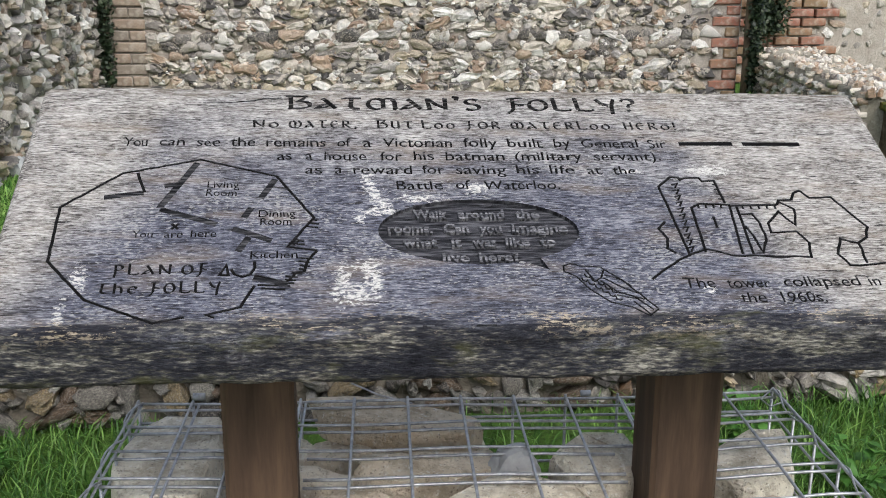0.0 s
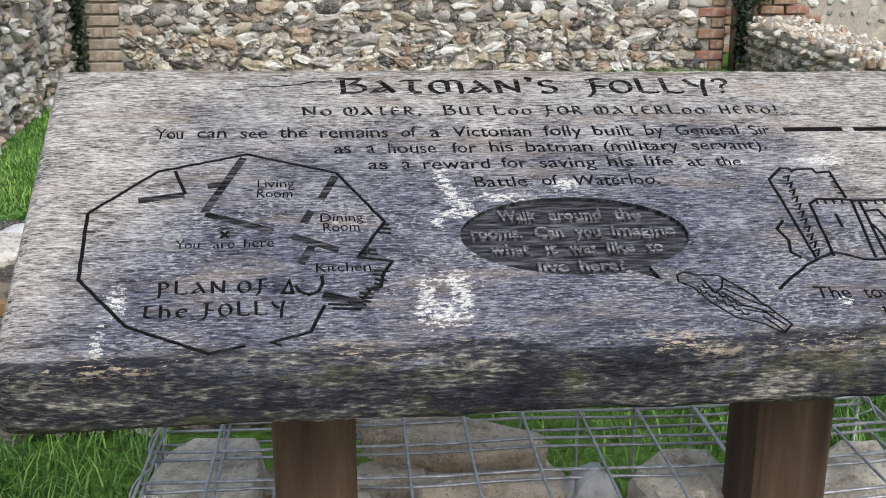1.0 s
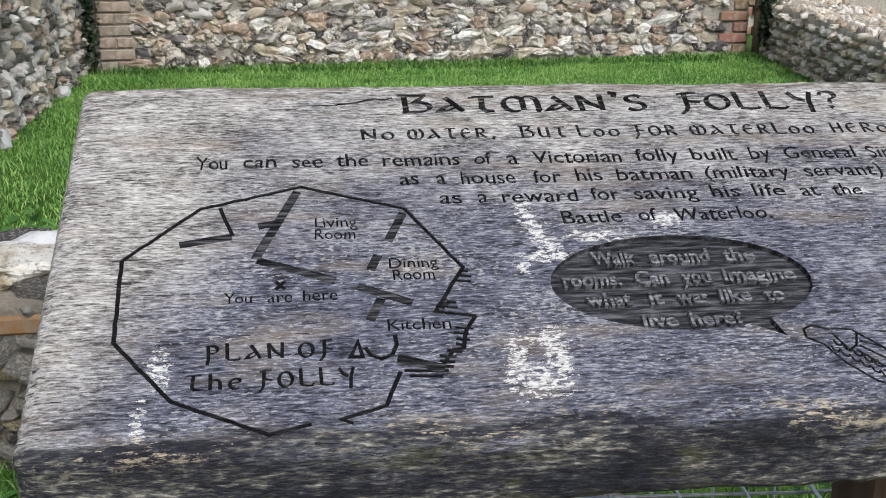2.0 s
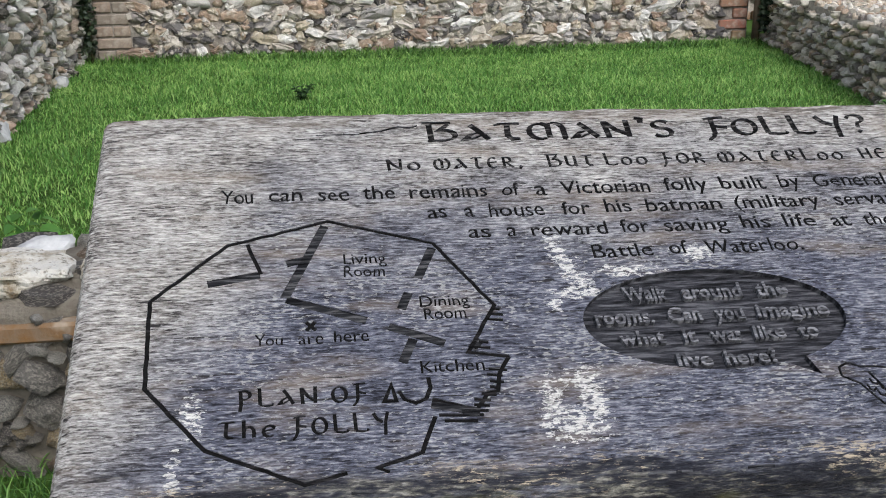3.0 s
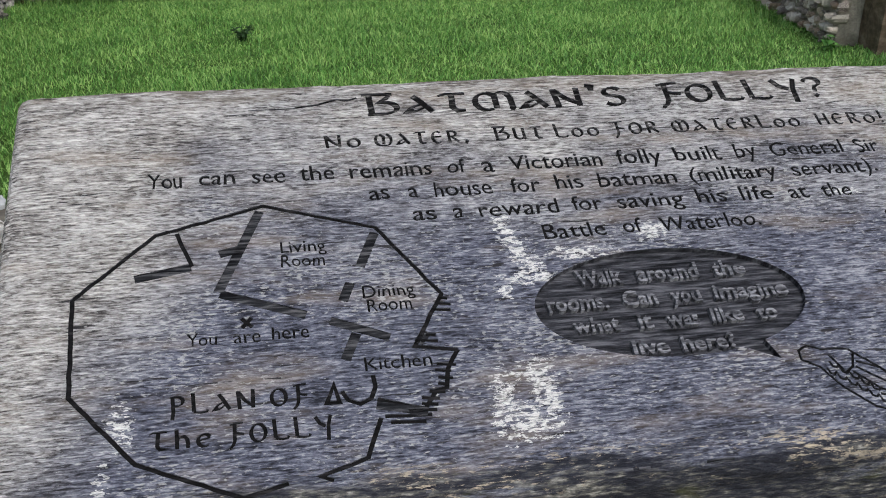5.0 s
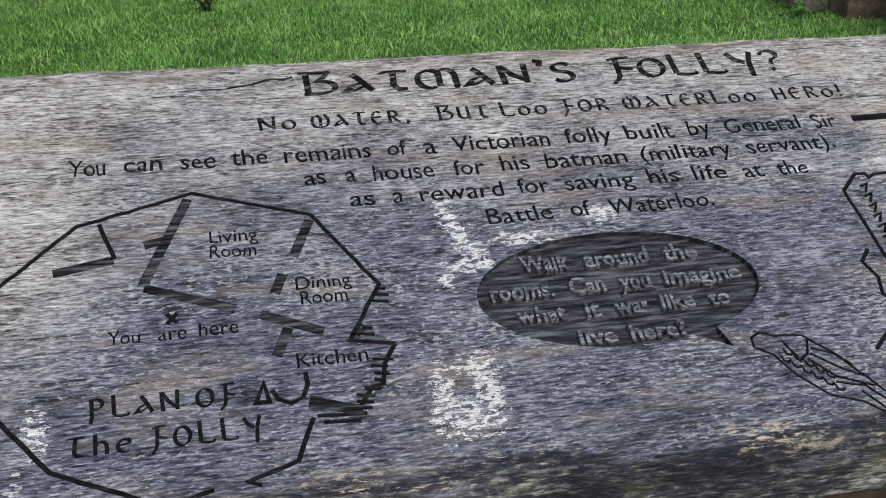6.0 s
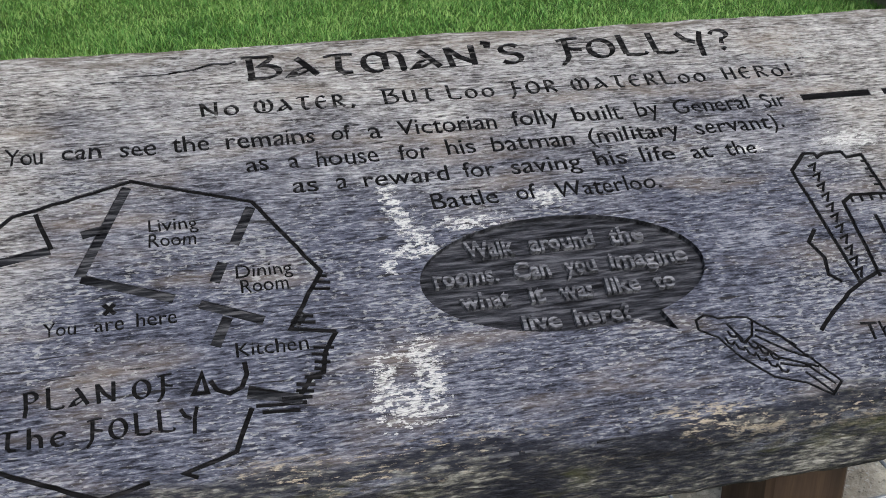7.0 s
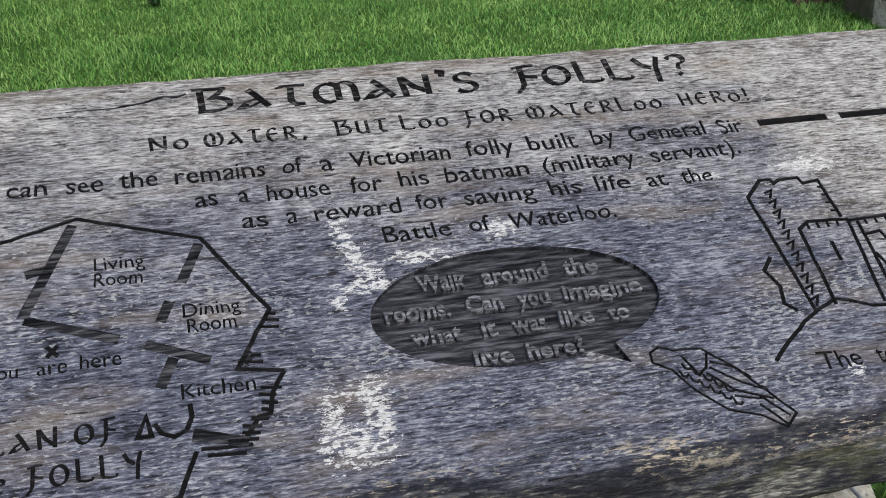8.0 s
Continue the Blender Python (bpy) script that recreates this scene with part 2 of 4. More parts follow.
M_MOSSY = simple("mossy_brown_stone", ((0.3, (0.04, 0.03, 0.018)), (0.5, (0.11, 0.082, 0.052)), (0.7, (0.22, 0.18, 0.125))), (14, 14, 22))
M_MOSS = simple("moss", ((0.3, (0.03, 0.04, 0.008)), (0.5, (0.10, 0.10, 0.02)), (0.72, (0.26, 0.19, 0.05))), (30, 30, 30), 0.95, 0.9, 0.02)


def ground_material():
    w = Mat("turf", 0.95, spec=0.1)
    n = w.noise(3, 5, 0.6)
    f = w.noise(60, 4, 0.7)
    c = w.ramp(n, (0.3, (0.03, 0.07, 0.012)), (0.5, (0.07, 0.145, 0.024)), (0.7, (0.095, 0.175, 0.036)))
    c = w.mix(w.ramp(f, (0.4, 0.6), (0.6, 0)), c, (0.03, 0.04, 0.012))
    w.bump(f, 0.8, 0.03)
    return w.colour(c)


M_TURF = ground_material()


def stone_material(name):
    """Quarried limestone: creamy faces, ochre stains, pitted and speckled."""
    w = Mat(name, 0.88, spec=0.2)
    r = w.random()
    n = w.noise(13, 6, 0.68)
    f = w.noise(95, 5, 0.75)
    pits = w.cells(120)
    a = w.ramp(r, (0.0, (0.66, 0.605, 0.49)), (0.3, (0.76, 0.71, 0.59)), (0.55, (0.60, 0.50, 0.37)), (0.8, (0.70, 0.64, 0.52)))
    c = w.mix(w.ramp(n, (0.36, 0.6), (0.50, 0)), a, (0.24, 0.19, 0.125))
    c = w.mix(w.ramp(w.noise(38, 5, 0.72), (0.38, 0.5), (0.48, 0)), c, (0.30, 0.255, 0.185))
    c = w.mix(w.ramp(w.noise(7, 4, 0.6), (0.56, 0), (0.68, 0.55)), c, (0.42, 0.29, 0.155))
    c = w.mix(w.ramp(f, (0.56, 0), (0.66, 0.85)), c, (0.74, 0.72, 0.66))
    c = w.mix(w.ramp(f, (0.32, 0.7), (0.42, 0)), c, (0.09, 0.072, 0.055))
    c = w.mix(w.ramp(pits, (0.10, 0.6), (0.20, 0)), c, (0.12, 0.10, 0.08))
    w.bump(w.math("ADD", n, w.math("MULTIPLY", f, 0.45)), 1.0, 0.016)
    return w.colour(c)


def brick_material(name, tones):
    w = Mat(name, 0.9, spec=0.15)
    c = w.ramp(w.random(), *[(i / len(tones), t) for i, t in enumerate(tones)])
    n = w.noise(26, 5, 0.7)
    c = w.mix(w.ramp(n, (0.4, 0.6), (0.62, 0)), c, (0.16, 0.13, 0.10))
    c = w.mix(w.ramp(w.noise(9, 4, 0.6), (0.56, 0), (0.7, 0.5)), c, (0.45, 0.42, 0.36))
    w.bump(n, 0.6, 0.008)
    return w.colour(c)


M_STONE = stone_material("pale_limestone")
M_PALEFLINT = simple("pale_flint", ((0.3, (0.24, 0.24, 0.24)), (0.5, (0.38, 0.38, 0.375)), (0.7, (0.52, 0.515, 0.50))), (14, 14, 14))


def slab_material():
    """Chalky flint rind with pits, rusty stains and grey lichen."""
    w = Mat("chalky_flint_slab", 0.9, spec=0.15)
    n = w.noise(14, 6, 0.7)
    f = w.noise(70, 5, 0.72)
    c = w.ramp(n, (0.34, (0.22, 0.16, 0.09)), (0.44, (0.40, 0.36, 0.29)), (0.56, (0.56, 0.535, 0.48)), (0.7, (0.42, 0.42, 0.40)))
    c = w.mix(w.ramp(f, (0.36, 0.8), (0.46, 0)), c, (0.10, 0.08, 0.055))
    c = w.mix(w.ramp(w.cells(70), (0.12, 0.7), (0.24, 0)), c, (0.11, 0.09, 0.07))
    w.bump(w.math("ADD", n, w.math("MULTIPLY", f, 0.5)), 1.0, 0.016)
    return w.colour(c)


M_SLAB = slab_material()
M_BRICK_RED = brick_material("red_brick", ((0.24, 0.085, 0.055), (0.28, 0.115, 0.08), (0.22, 0.14, 0.075)))
M_BRICK_BROWN = brick_material("weathered_brown_brick", ((0.25, 0.185, 0.14), (0.30, 0.235, 0.18), (0.22, 0.185, 0.15)))
M_BRICK_ORANGE = brick_material("orange_tile", ((0.10, 0.045, 0.018), (0.15, 0.08, 0.03)))


# ---------------------------------------------------------------- helpers of this scene
def part(name, mesh, material, parent=None, label="", m=None):
    """Links a bmesh or a mesh as one object, under a thing or a part."""
    if isinstance(mesh, bmesh.types.BMesh):
        data = bpy.data.meshes.new(name)
        mesh.to_mesh(data)
        mesh.free()
    else:
        data = mesh
    if material and not data.materials:
        data.materials.append(material)
    ob = new(name, data)
    ob.parent = parent
    if m:
        ob.matrix_basis = m
    return tagged(ob, label)


def empty(name, m, label, category, group="", kind=""):
    ob = new(name)
    ob.matrix_basis = m
    ob.empty_display_size = 0.1
    return tagged(ob, label, category, group, kind)


def mesh_of(name, verts, faces, smooth=True):
    me = bpy.data.meshes.new(name)
    me.from_pydata([tuple(map(float, v)) for v in verts], [], [tuple(int(i) for i in f) for f in faces])
    me.update()
    if smooth:
        me.polygons.foreach_set("use_smooth", [True] * len(me.polygons))
    return me


def sweep(stations, closed=True, caps=True):
    """Vertices and faces of a skin over rings of equal length."""
    k = len(stations[0])
    verts = [p for ring in stations for p in ring]
    faces = []
    for s in range(len(stations) - 1):
        for i in range(k if closed else k - 1):
            j = (i + 1) % k
            faces.append((s * k + i, s * k + j, (s + 1) * k + j, (s + 1) * k + i))
    if caps:
        faces.append(tuple(range(k))[::-1])
        faces.append(tuple(range((len(stations) - 1) * k, len(stations) * k)))
    return verts, faces


def n3(x, y, z, s=1.0):
    return noise.noise(Vector((x * s, y * s, z * s)))


# ---------------------------------------------------------------- ground
def ground_height(x, y):
    return 0.012 * n3(x, y, 0.3, 1.1) + 0.006 * n3(x, y, 4.3, 3.7)


def ground_sheet():
    xs = sorted({round(v, 3) for v in [-2500, -600, -150, -40, -14, -7, 9, 16, 45, 160, 600, 2500] + [-4 + 0.2 * i for i in range(56)]})
    ys = sorted({round(v, 3) for v in [-2500, -600, -150, -40, -12, -5, 13, 20, 50, 160, 600, 2500] + [-2 + 0.2 * i for i in range(61)]})
    verts = [(x, y, ground_height(x, y) if abs(x) < 30 and abs(y) < 30 else 0.0) for y in ys for x in xs]
    w = len(xs)
    faces = [(r * w + c, r * w + c + 1, (r + 1) * w + c + 1, (r + 1) * w + c) for r in range(len(ys) - 1) for c in range(w - 1)]
    return tagged(part("ground", mesh_of("ground", verts, faces), M_TURF), "green turf of the courtyard and the field round it", "ground", kind="structure")


ground_sheet()


# ---------------------------------------------------------------- flint walls
def flint_meshes(count, seed):
    """Low domes with uneven outlines; they bulge towards -y, about 1 across."""
    made = []
    rng = random.Random(seed)
    for _ in range(count):
        k = rng.choice((6, 7, 7, 8))
        spin = rng.random() * 6.28
        rad = [0.5 * rng.uniform(0.62, 1.25) for _ in range(k)]
        verts, faces = [], []
        tilt, lean = rng.uniform(-0.5, 0.5), rng.uniform(-0.5, 0.5)
        for grow, up in ((1.0, 0.0), (0.9, 0.30), (0.52, 0.44)):
            for i in range(k):
                a = spin + 6.2832 * i / k
                x, z = rad[i] * grow * math.cos(a), rad[i] * grow * math.sin(a)
                verts.append((x, -(up + (tilt * x + lean * z if up else 0) + (rng.uniform(-0.17, 0.17) if up else -0.35)), z))
        verts.append((0, -0.47, 0))
        for ring in (0, 1):
            for i in range(k):
                j = (i + 1) % k
                faces.append((ring * k + i, ring * k + j, (ring + 1) * k + j, (ring + 1) * k + i))
        faces += [(2 * k + i, 2 * k + (i + 1) % k, 3 * k) for i in range(k)]
        made.append((verts, [f[::-1] for f in faces]))
    return made


FLINTS = flint_meshes(28, 5)


def place_flints(wall, spots, mat, mat_rest, name="flint"):
    """spots: (x, y, z, width, depth, height, turn about y, lift about x). The first 300 are parts, the rest one joined part."""
    shared = [mesh_of(name, v, f, i % 2 == 0) for i, (v, f) in enumerate(FLINTS)]
    for s in shared:
        s.materials.append(mat)
    rest_v, rest_f = [], []
    for n, (x, y, z, w, d, h, turn, lift) in enumerate(spots):
        m = Matrix.Translation((x, y, z)) @ Matrix.Rotation(lift, 4, "X") @ Matrix.Rotation(turn, 4, "Y") @ Matrix.Diagonal((w, d, h, 1))
        if n < 300:
            ob = new(name, shared[n % len(shared)])
            ob.parent = wall
            ob.matrix_basis = m
        else:
            v, f = FLINTS[n % len(FLINTS)]
            o = len(rest_v)
            rest_v += [m @ Vector(p) for p in v]
            rest_f += [tuple(i + o for i in q) for q in f]
    if rest_v:
        tagged(part("flint_rest", mesh_of("flint_rest", rest_v, rest_f, False), mat_rest, wall), kind="stuff")


def wall_core(name, length, thick, height, mat, m, label, res=0.08, rough=0.02, seed=0):
    """A rough rubble core from (0, 0) along x; its face lies at y = 0 and looks to -y. height: a function of x."""
    stations = []
    steps = max(2, int(length / res))
    for s in range(steps + 1):
        x = length * s / steps
        h = height(x)
        ring = []
        zs = max(4, int(h / res))
        for i in range(zs + 1):
            z = -0.1 + (h + 0.1) * i / zs
            ring.append((x, rough * n3(x + seed, z, 1.5, 7), z - (0.02 if i == zs else 0)))
        for i in range(1, 5):
            ring.append((x, thick * i / 5, h + rough * 1.3 * n3(x, i * 0.3 + seed, 2.2, 6)))
        ring.append((x, thick, h - 0.02))
        ring.append((x, thick + 0.01, -0.1))
        stations.append(ring)
    k = min(len(r) for r in stations)
    if any(len(r) != k for r in stations):
        fixed = []
        for r in stations:
            while len(r) > k:
                r.pop(len(r) // 4)
            fixed.append(r)
        stations = fixed
    v, f = sweep(stations)
    ob = part(name, mesh_of(name, v, [q[::-1] for q in f]), mat, None, label, m)
    return tagged(ob, category="wall", kind="structure")


def face_spots(rng, x0, x1, z0, z1, wide, tall, gap=0.012, keep=lambda x, z: True, turn=0.35, deep=0.06):
    spots = []
    z = z0
    while z < z1:
        h = tall * rng.uniform(0.8, 1.2)
        x = x0 + rng.uniform(-0.5, 0.3) * wide
        while x < x1:
            w = wide * rng.choice((0.55, 0.7, 0.85, 1.0, 1.0, 1.2, 1.5))
            hh = h * rng.uniform(0.75, 1.12)
            cx, cz = x + w / 2, z + h / 2 + rng.uniform(-0.2, 0.2) * h
            if keep(cx, cz) and x0 <= cx <= x1 and rng.random() > 0.05:
                spots.append((cx, 0.004 + rng.uniform(-0.006, 0.006), cz, w, deep * rng.uniform(0.6, 1.25), hh, rng.uniform(-turn, turn), 0.0))
            x += w + gap * rng.uniform(0.2, 1.8)
        z += h + gap * rng.uniform(0.2, 0.9)
    return spots


def top_spots(rng, x0, x1, thick, height, wide):
    spots = []
    y = 0.03
    while y < thick - 0.02:
        x = x0
        while x < x1:
            w = wide * rng.uniform(0.6, 1.4)
            spots.append((x + w / 2, y + rng.uniform(-0.01, 0.01), height(x + w / 2) - 0.008, w, 0.035 * rng.uniform(0.7, 1.5), w * rng.uniform(0.6, 1), rng.uniform(-0.6, 0.6), -1.5708 + rng.uniform(-0.3, 0.3)))
            x += w * rng.uniform(1.05, 1.4)
        y += wide * 0.85
    return spots


def brick_mesh(name, mat, w, d, h):
    bm = bmesh.new()
    bmesh.ops.create_cube(bm, size=1)
    bmesh.ops.scale(bm, vec=(w, d, h), verts=bm.verts)
    bmesh.ops.bevel(bm, geom=bm.edges[:], offset=0.006, segments=1, affect="EDGES")
    me = bpy.data.meshes.new(name)
    bm.to_mesh(me)
    bm.free()
    me.materials.append(mat)
    return me


def brick_at(wall, me, x, y, z, rng, name="brick"):
    ob = new(name, me)
    ob.parent = wall
    ob.matrix_basis = pose(x, y, z, rng.uniform(-1, 1), rng.uniform(-1.2, 1.2), rng.uniform(-1.5, 1.5))
    return ob


def far_wall():
    rng = random.Random(11)
    x0, x1 = -1.55, 2.90
    wall = wall_core("wall_far", x1 - x0, 0.4, lambda x: 1.7 + 0.05 * n3(x, 0, 0, 2), M_MORTAR, pose(x0, 6.23, 0, 0, 0, 1.35), "tall ruined flint rubble wall with brick piers and lime mortar", seed=3)
    keep = lambda x, z: not (x < 0.335 + 0.05 * n3(x, z, 1, 9)) and not (x > x1 - x0 - (0.25 if int(z / 0.075) % 2 else 0.15))
    spots = face_spots(rng, 0.30, x1 - x0, 0.02, 1.15, 0.112, 0.072, 0.002, keep, 0.6, 0.075)
    spots += [(rng.uniform(0.4, x1 - x0 - 0.3), 0.002, rng.uniform(0.03, 1.1), rng.uniform(0.03, 0.06), 0.055, rng.uniform(0.02, 0.045), rng.uniform(-1, 1), 0.0) for _ in range(1500)]
    spots = [(x, y, z, w * 1.38, d, h * 1.38, t * 0.7, l) for x, y, z, w, d, h, t, l in spots]
    spots.sort(key=lambda s: abs(s[2] - 0.42))
    place_flints(wall, spots, M_FLINT, M_FLINT_REST)
    for c in range(22):
        z = 0.075 * c + 0.04
        long = c % 2
        w = 0.2 if long else 0.1
        brick_at(wall, brick_mesh("brick", M_BRICK_RED, w, 0.1, 0.063), x1 - x0 - 0.01 - w / 2, 0.03, z, rng)
        for w, x in (((0.21, 0.215),) if long else ((0.105, 0.16), (0.1, 0.27))):
            brick_at(wall, brick_mesh("brick", M_BRICK_BROWN, w, 0.1, 0.064), x, 0.03, z, rng)


far_wall()


def left_wall():
    rng = random.Random(12)
    m = pose(-1.545, 1.1, 0, 0, 0, 90)
    wall = wall_core("wall_side", 5.4, 0.4, lambda x: 1.6 + 0.06 * n3(x, 3, 0, 2), M_MORTAR_DARK, m, "old flint rubble side wall with dark weathered mortar", seed=9)
    spots = face_spots(rng, 1.4, 5.25, 0.0, 1.05, 0.075, 0.060, 0.002, turn=0.9, deep=0.085)
    spots = [(x, y, z, w * rng.uniform(0.9, 1.4), d * rng.uniform(0.6, 1.4), h * rng.uniform(0.9, 1.5), t, l) for x, y, z, w, d, h, t, l in spots]
    spots.sort(key=lambda s: abs(s[2] - 0.4))
    place_flints(wall, spots, M_FLINT, M_FLINT_REST)


def right_wall():
    rng = random.Random(13)
    # runs from the far gap towards the camera; its face looks into the courtyard
    m = pose(3.03, 6.34, 0, 0, 0, -99.6)
    length = 2.42
    height = lambda x: 0.375 - 0.004 * x + 0.03 * n3(x, 1, 0, 3.5) + 0.03 * n3(x, 4, 0, 9)
    wall = wall_core("wall_stub", length, 0.42, height, M_MORTAR_DARK, m, "low broken flint rubble wall with a crumbling pale top", rough=0.03, seed=5)
    spots = face_spots(rng, 0.02, length, 0.0, 0.50, 0.052, 0.055, 0.004, lambda x, z: z < height(x) - 0.03, 0.9, 0.085)
    spots = [(x, y, z, w * 1.08, d, h * 1.1, t, l) for x, y, z, w, d, h, t, l in spots]
    spots += top_spots(rng, 0.02, length, 0.42, height, 0.05)
    place_flints(wall, spots, M_FLINT_CREAM, M_FLINT_CREAM_REST)


def low_wall():
    rng = random.Random(14)
    x0, x1 = -2.6, 2.9
    height = lambda x: 0.365 + 0.02 * n3(x, 7, 0, 2.5)
    wall = wall_core("wall_low", x1 - x0, 0.34, height, M_MORTAR_LOW, pose(x0, 1.125, 0), "low flint rubble wall with tile courses and chalky top stones", res=0.03, rough=0.03, seed=21)
    spots = face_spots(rng, 0.1, x1 - x0 - 0.1, 0.02, 0.33, 0.07, 0.05, 0.002, lambda x, z: not 0.27 < z < 0.32, 0.9, 0.10)
    spots = [(x, y - 0.004, z, w * rng.uniform(0.8, 1.8), d * rng.uniform(0.5, 1.0), h * rng.uniform(0.8, 1.8), t, l) for x, y, z, w, d, h, t, l in spots]
    spots += [(rng.uniform(0.3, 4.6), -0.006, rng.uniform(0.02, 0.34), rng.uniform(0.02, 0.05), 0.06, rng.uniform(0.015, 0.035), rng.uniform(-1, 1), 0.0) for _ in range(500)]
    spots += top_spots(rng, 0.1, x1 - x0 - 0.1, 0.34, height, 0.11)
    spots.sort(key=lambda s: abs(s[0] - 2.4))
    place_flints(wall, spots, M_FLINT_LOW, M_FLINT_LOW_REST)
    for i in range(22):
        brick_at(wall, brick_mesh("tile", M_BRICK_ORANGE, rng.uniform(0.17, 0.24), 0.16, rng.uniform(0.034, 0.045)), 0.2 + 0.245 * i, 0.052, 0.298, rng, "tile")


def plaster_wall():
    rng = random.Random(15)
    x0, x1, y = 3.15, 8.5, 7.4
    wall = wall_core("wall_rendered", x1 - x0, 0.4, lambda x: 1.7, M_PLASTER, pose(x0, y, 0), "cream rendered wall with scattered flints and red bricks", res=0.15, rough=0.03, seed=31)
    spots = [s for s in face_spots(rng, 0.7, 3.4, 0.1, 1.5, 0.10, 0.065, 0.03, turn=0.9, deep=0.04) if rng.random() < 0.75]
    place_flints(wall, spots, M_FLINT, M_FLINT_REST)
    for c in range(20):
        z = 0.075 * c + 0.04
        for i in range(4):
            if rng.random() < 0.85:
                brick_at(wall, brick_mesh("brick", M_BRICK_RED, 0.2, 0.1, 0.062), 0.12 + 0.22 * i + (0.11 if c % 2 else 0), 0.0, z, rng)


left_wall()
right_wall()
low_wall()
plaster_wall()


def rock_mesh(name, sx, sy, sz, mat, seed, cuts=3, rough=0.16, boxy=0.5):
    """An angular block: a cut cube pulled towards a ball and broken by noise."""
    bm = bmesh.new()
    bmesh.ops.create_cube(bm, size=2)
    bmesh.ops.subdivide_edges(bm, edges=bm.edges[:], cuts=cuts, use_grid_fill=True)
    rng = random.Random(seed)
    planes = [(Vector((rng.uniform(-1, 1), rng.uniform(-1, 1), rng.uniform(-1, 1))).normalized(), rng.uniform(0.72, 0.95)) for _ in range(7)]
    for v in bm.verts:
        ball = v.co.normalized() * 1.25
        v.co = v.co.lerp(ball, 1 - boxy)
        for nrm, d in planes:
            over = v.co.dot(nrm) - d
            if over > 0:
                v.co -= nrm * over
        v.co += Vector((n3(*v.co, 1.4 + seed * 0.01), n3(*(v.co + Vector((5, 1, seed))), 1.4), n3(*(v.co + Vector((9, seed, 2))), 1.4))) * rough
        v.co = Vector((v.co.x * sx / 2, v.co.y * sy / 2, v.co.z * sz / 2))
    me = bpy.data.meshes.new(name)
    bm.to_mesh(me)
    bm.free()
    me.materials.append(mat)
    me.polygons.foreach_set("use_smooth", [False] * len(me.polygons))
    return me


def hull_rock(name, sx, sy, sz, mat, seed, flat=0.9):
    """A quarried block: the hull of a few random corners, its edges chipped and its faces a little uneven."""
    rng = random.Random(seed)
    bm = bmesh.new()
    for level, wide in ((1.0, 0.88), (rng.uniform(0.1, 0.6), 1.0), (-1.0, 0.86)):
        k, spin = rng.choice((5, 6, 7)), rng.uniform(0, 6.28)
        for i in range(k):
            a = spin + 6.2832 * (i + rng.uniform(-0.3, 0.3)) / k
            far = wide * rng.uniform(0.85, 1.1) / max(abs(math.cos(a)), abs(math.sin(a))) ** 0.6
            bm.verts.new((far * math.cos(a), far * math.sin(a), level * rng.uniform(flat, 1.0)))
    bmesh.ops.convex_hull(bm, input=bm.verts[:])
    bmesh.ops.delete(bm, geom=[v for v in bm.verts if not v.link_faces], context="VERTS")
    bmesh.ops.dissolve_limit(bm, angle_limit=radians(9), verts=bm.verts[:], edges=bm.edges[:])
    bmesh.ops.bevel(bm, geom=bm.edges[:], offset=0.07, segments=1, affect="EDGES")
    bmesh.ops.triangulate(bm, faces=bm.faces[:])
    bmesh.ops.subdivide_edges(bm, edges=bm.edges[:], cuts=2)
    lo = [min(v.co[k] for v in bm.verts) for k in range(3)]
    hi = [max(v.co[k] for v in bm.verts) for k in range(3)]
    for v in bm.verts:
        q = Vector([(v.co[k] - lo[k]) / (hi[k] - lo[k]) - 0.5 for k in range(3)])
        q += Vector((n3(*(q + Vector((seed, 1, 2))), 4), n3(*(q + Vector((3, seed, 2))), 4), 0.6 * n3(*(q + Vector((5, 1, seed))), 5))) * 0.05
        v.co = Vector((q.x * sx, q.y * sy, q.z * sz))
    me = bpy.data.meshes.new(name)
    bm.to_mesh(me)
    bm.free()
    me.materials.append(mat)
    return me


# mossy pier at the end of the broken wall, and the flint stub beyond it
def mossy_pier():
    pier = empty("stone_pier", pose(2.90, 3.86, 0, 0, 0, -8), "brown weathered stone pier with a moss-grown top", "pier")
    part("shaft", rock_mesh("shaft", 0.36, 0.34, 0.62, M_MOSSY, 41, 5, 0.06, 0.94), None, pier, m=pose(0, 0, 0.01))
    cap = rock_mesh("cap", 0.40, 0.38, 0.08, M_MOSS, 42, 9, 0.08, 0.85)
    cap.polygons.foreach_set("use_smooth", [True] * len(cap.polygons))
    part("cap", cap, None, pier, "thick green and yellow moss", pose(0, 0, 0.315))


def flint_stub():
    rng = random.Random(17)
    wall = wall_core("wall_jamb", 1.6, 0.4, lambda x: 0.5, M_MORTAR_DARK, pose(2.80, 3.1, 0), "flint stub of a doorway wall with a brown stone edge", rough=0.03, seed=51)
    place_flints(wall, face_spots(rng, 0.1, 1.6, 0.0, 0.46, 0.09, 0.08, 0.008, turn=0.9, deep=0.08), M_FLINT, M_FLINT_REST)
    for i in range(4):
        brick_at(wall, brick_mesh("quoin", M_SLAB, 0.12, 0.2, 0.115), 0.03, 0.06, 0.06 + 0.12 * i, rng, "quoin")


mossy_pier()
flint_stub()


# ---------------------------------------------------------------- carved oak sign on two posts
BOARD_M = pose(0, 0, 0.74, 27.88, 1.15, 0)
U0, U1, V0, V1 = -0.397, 0.637, -0.1525, 0.264

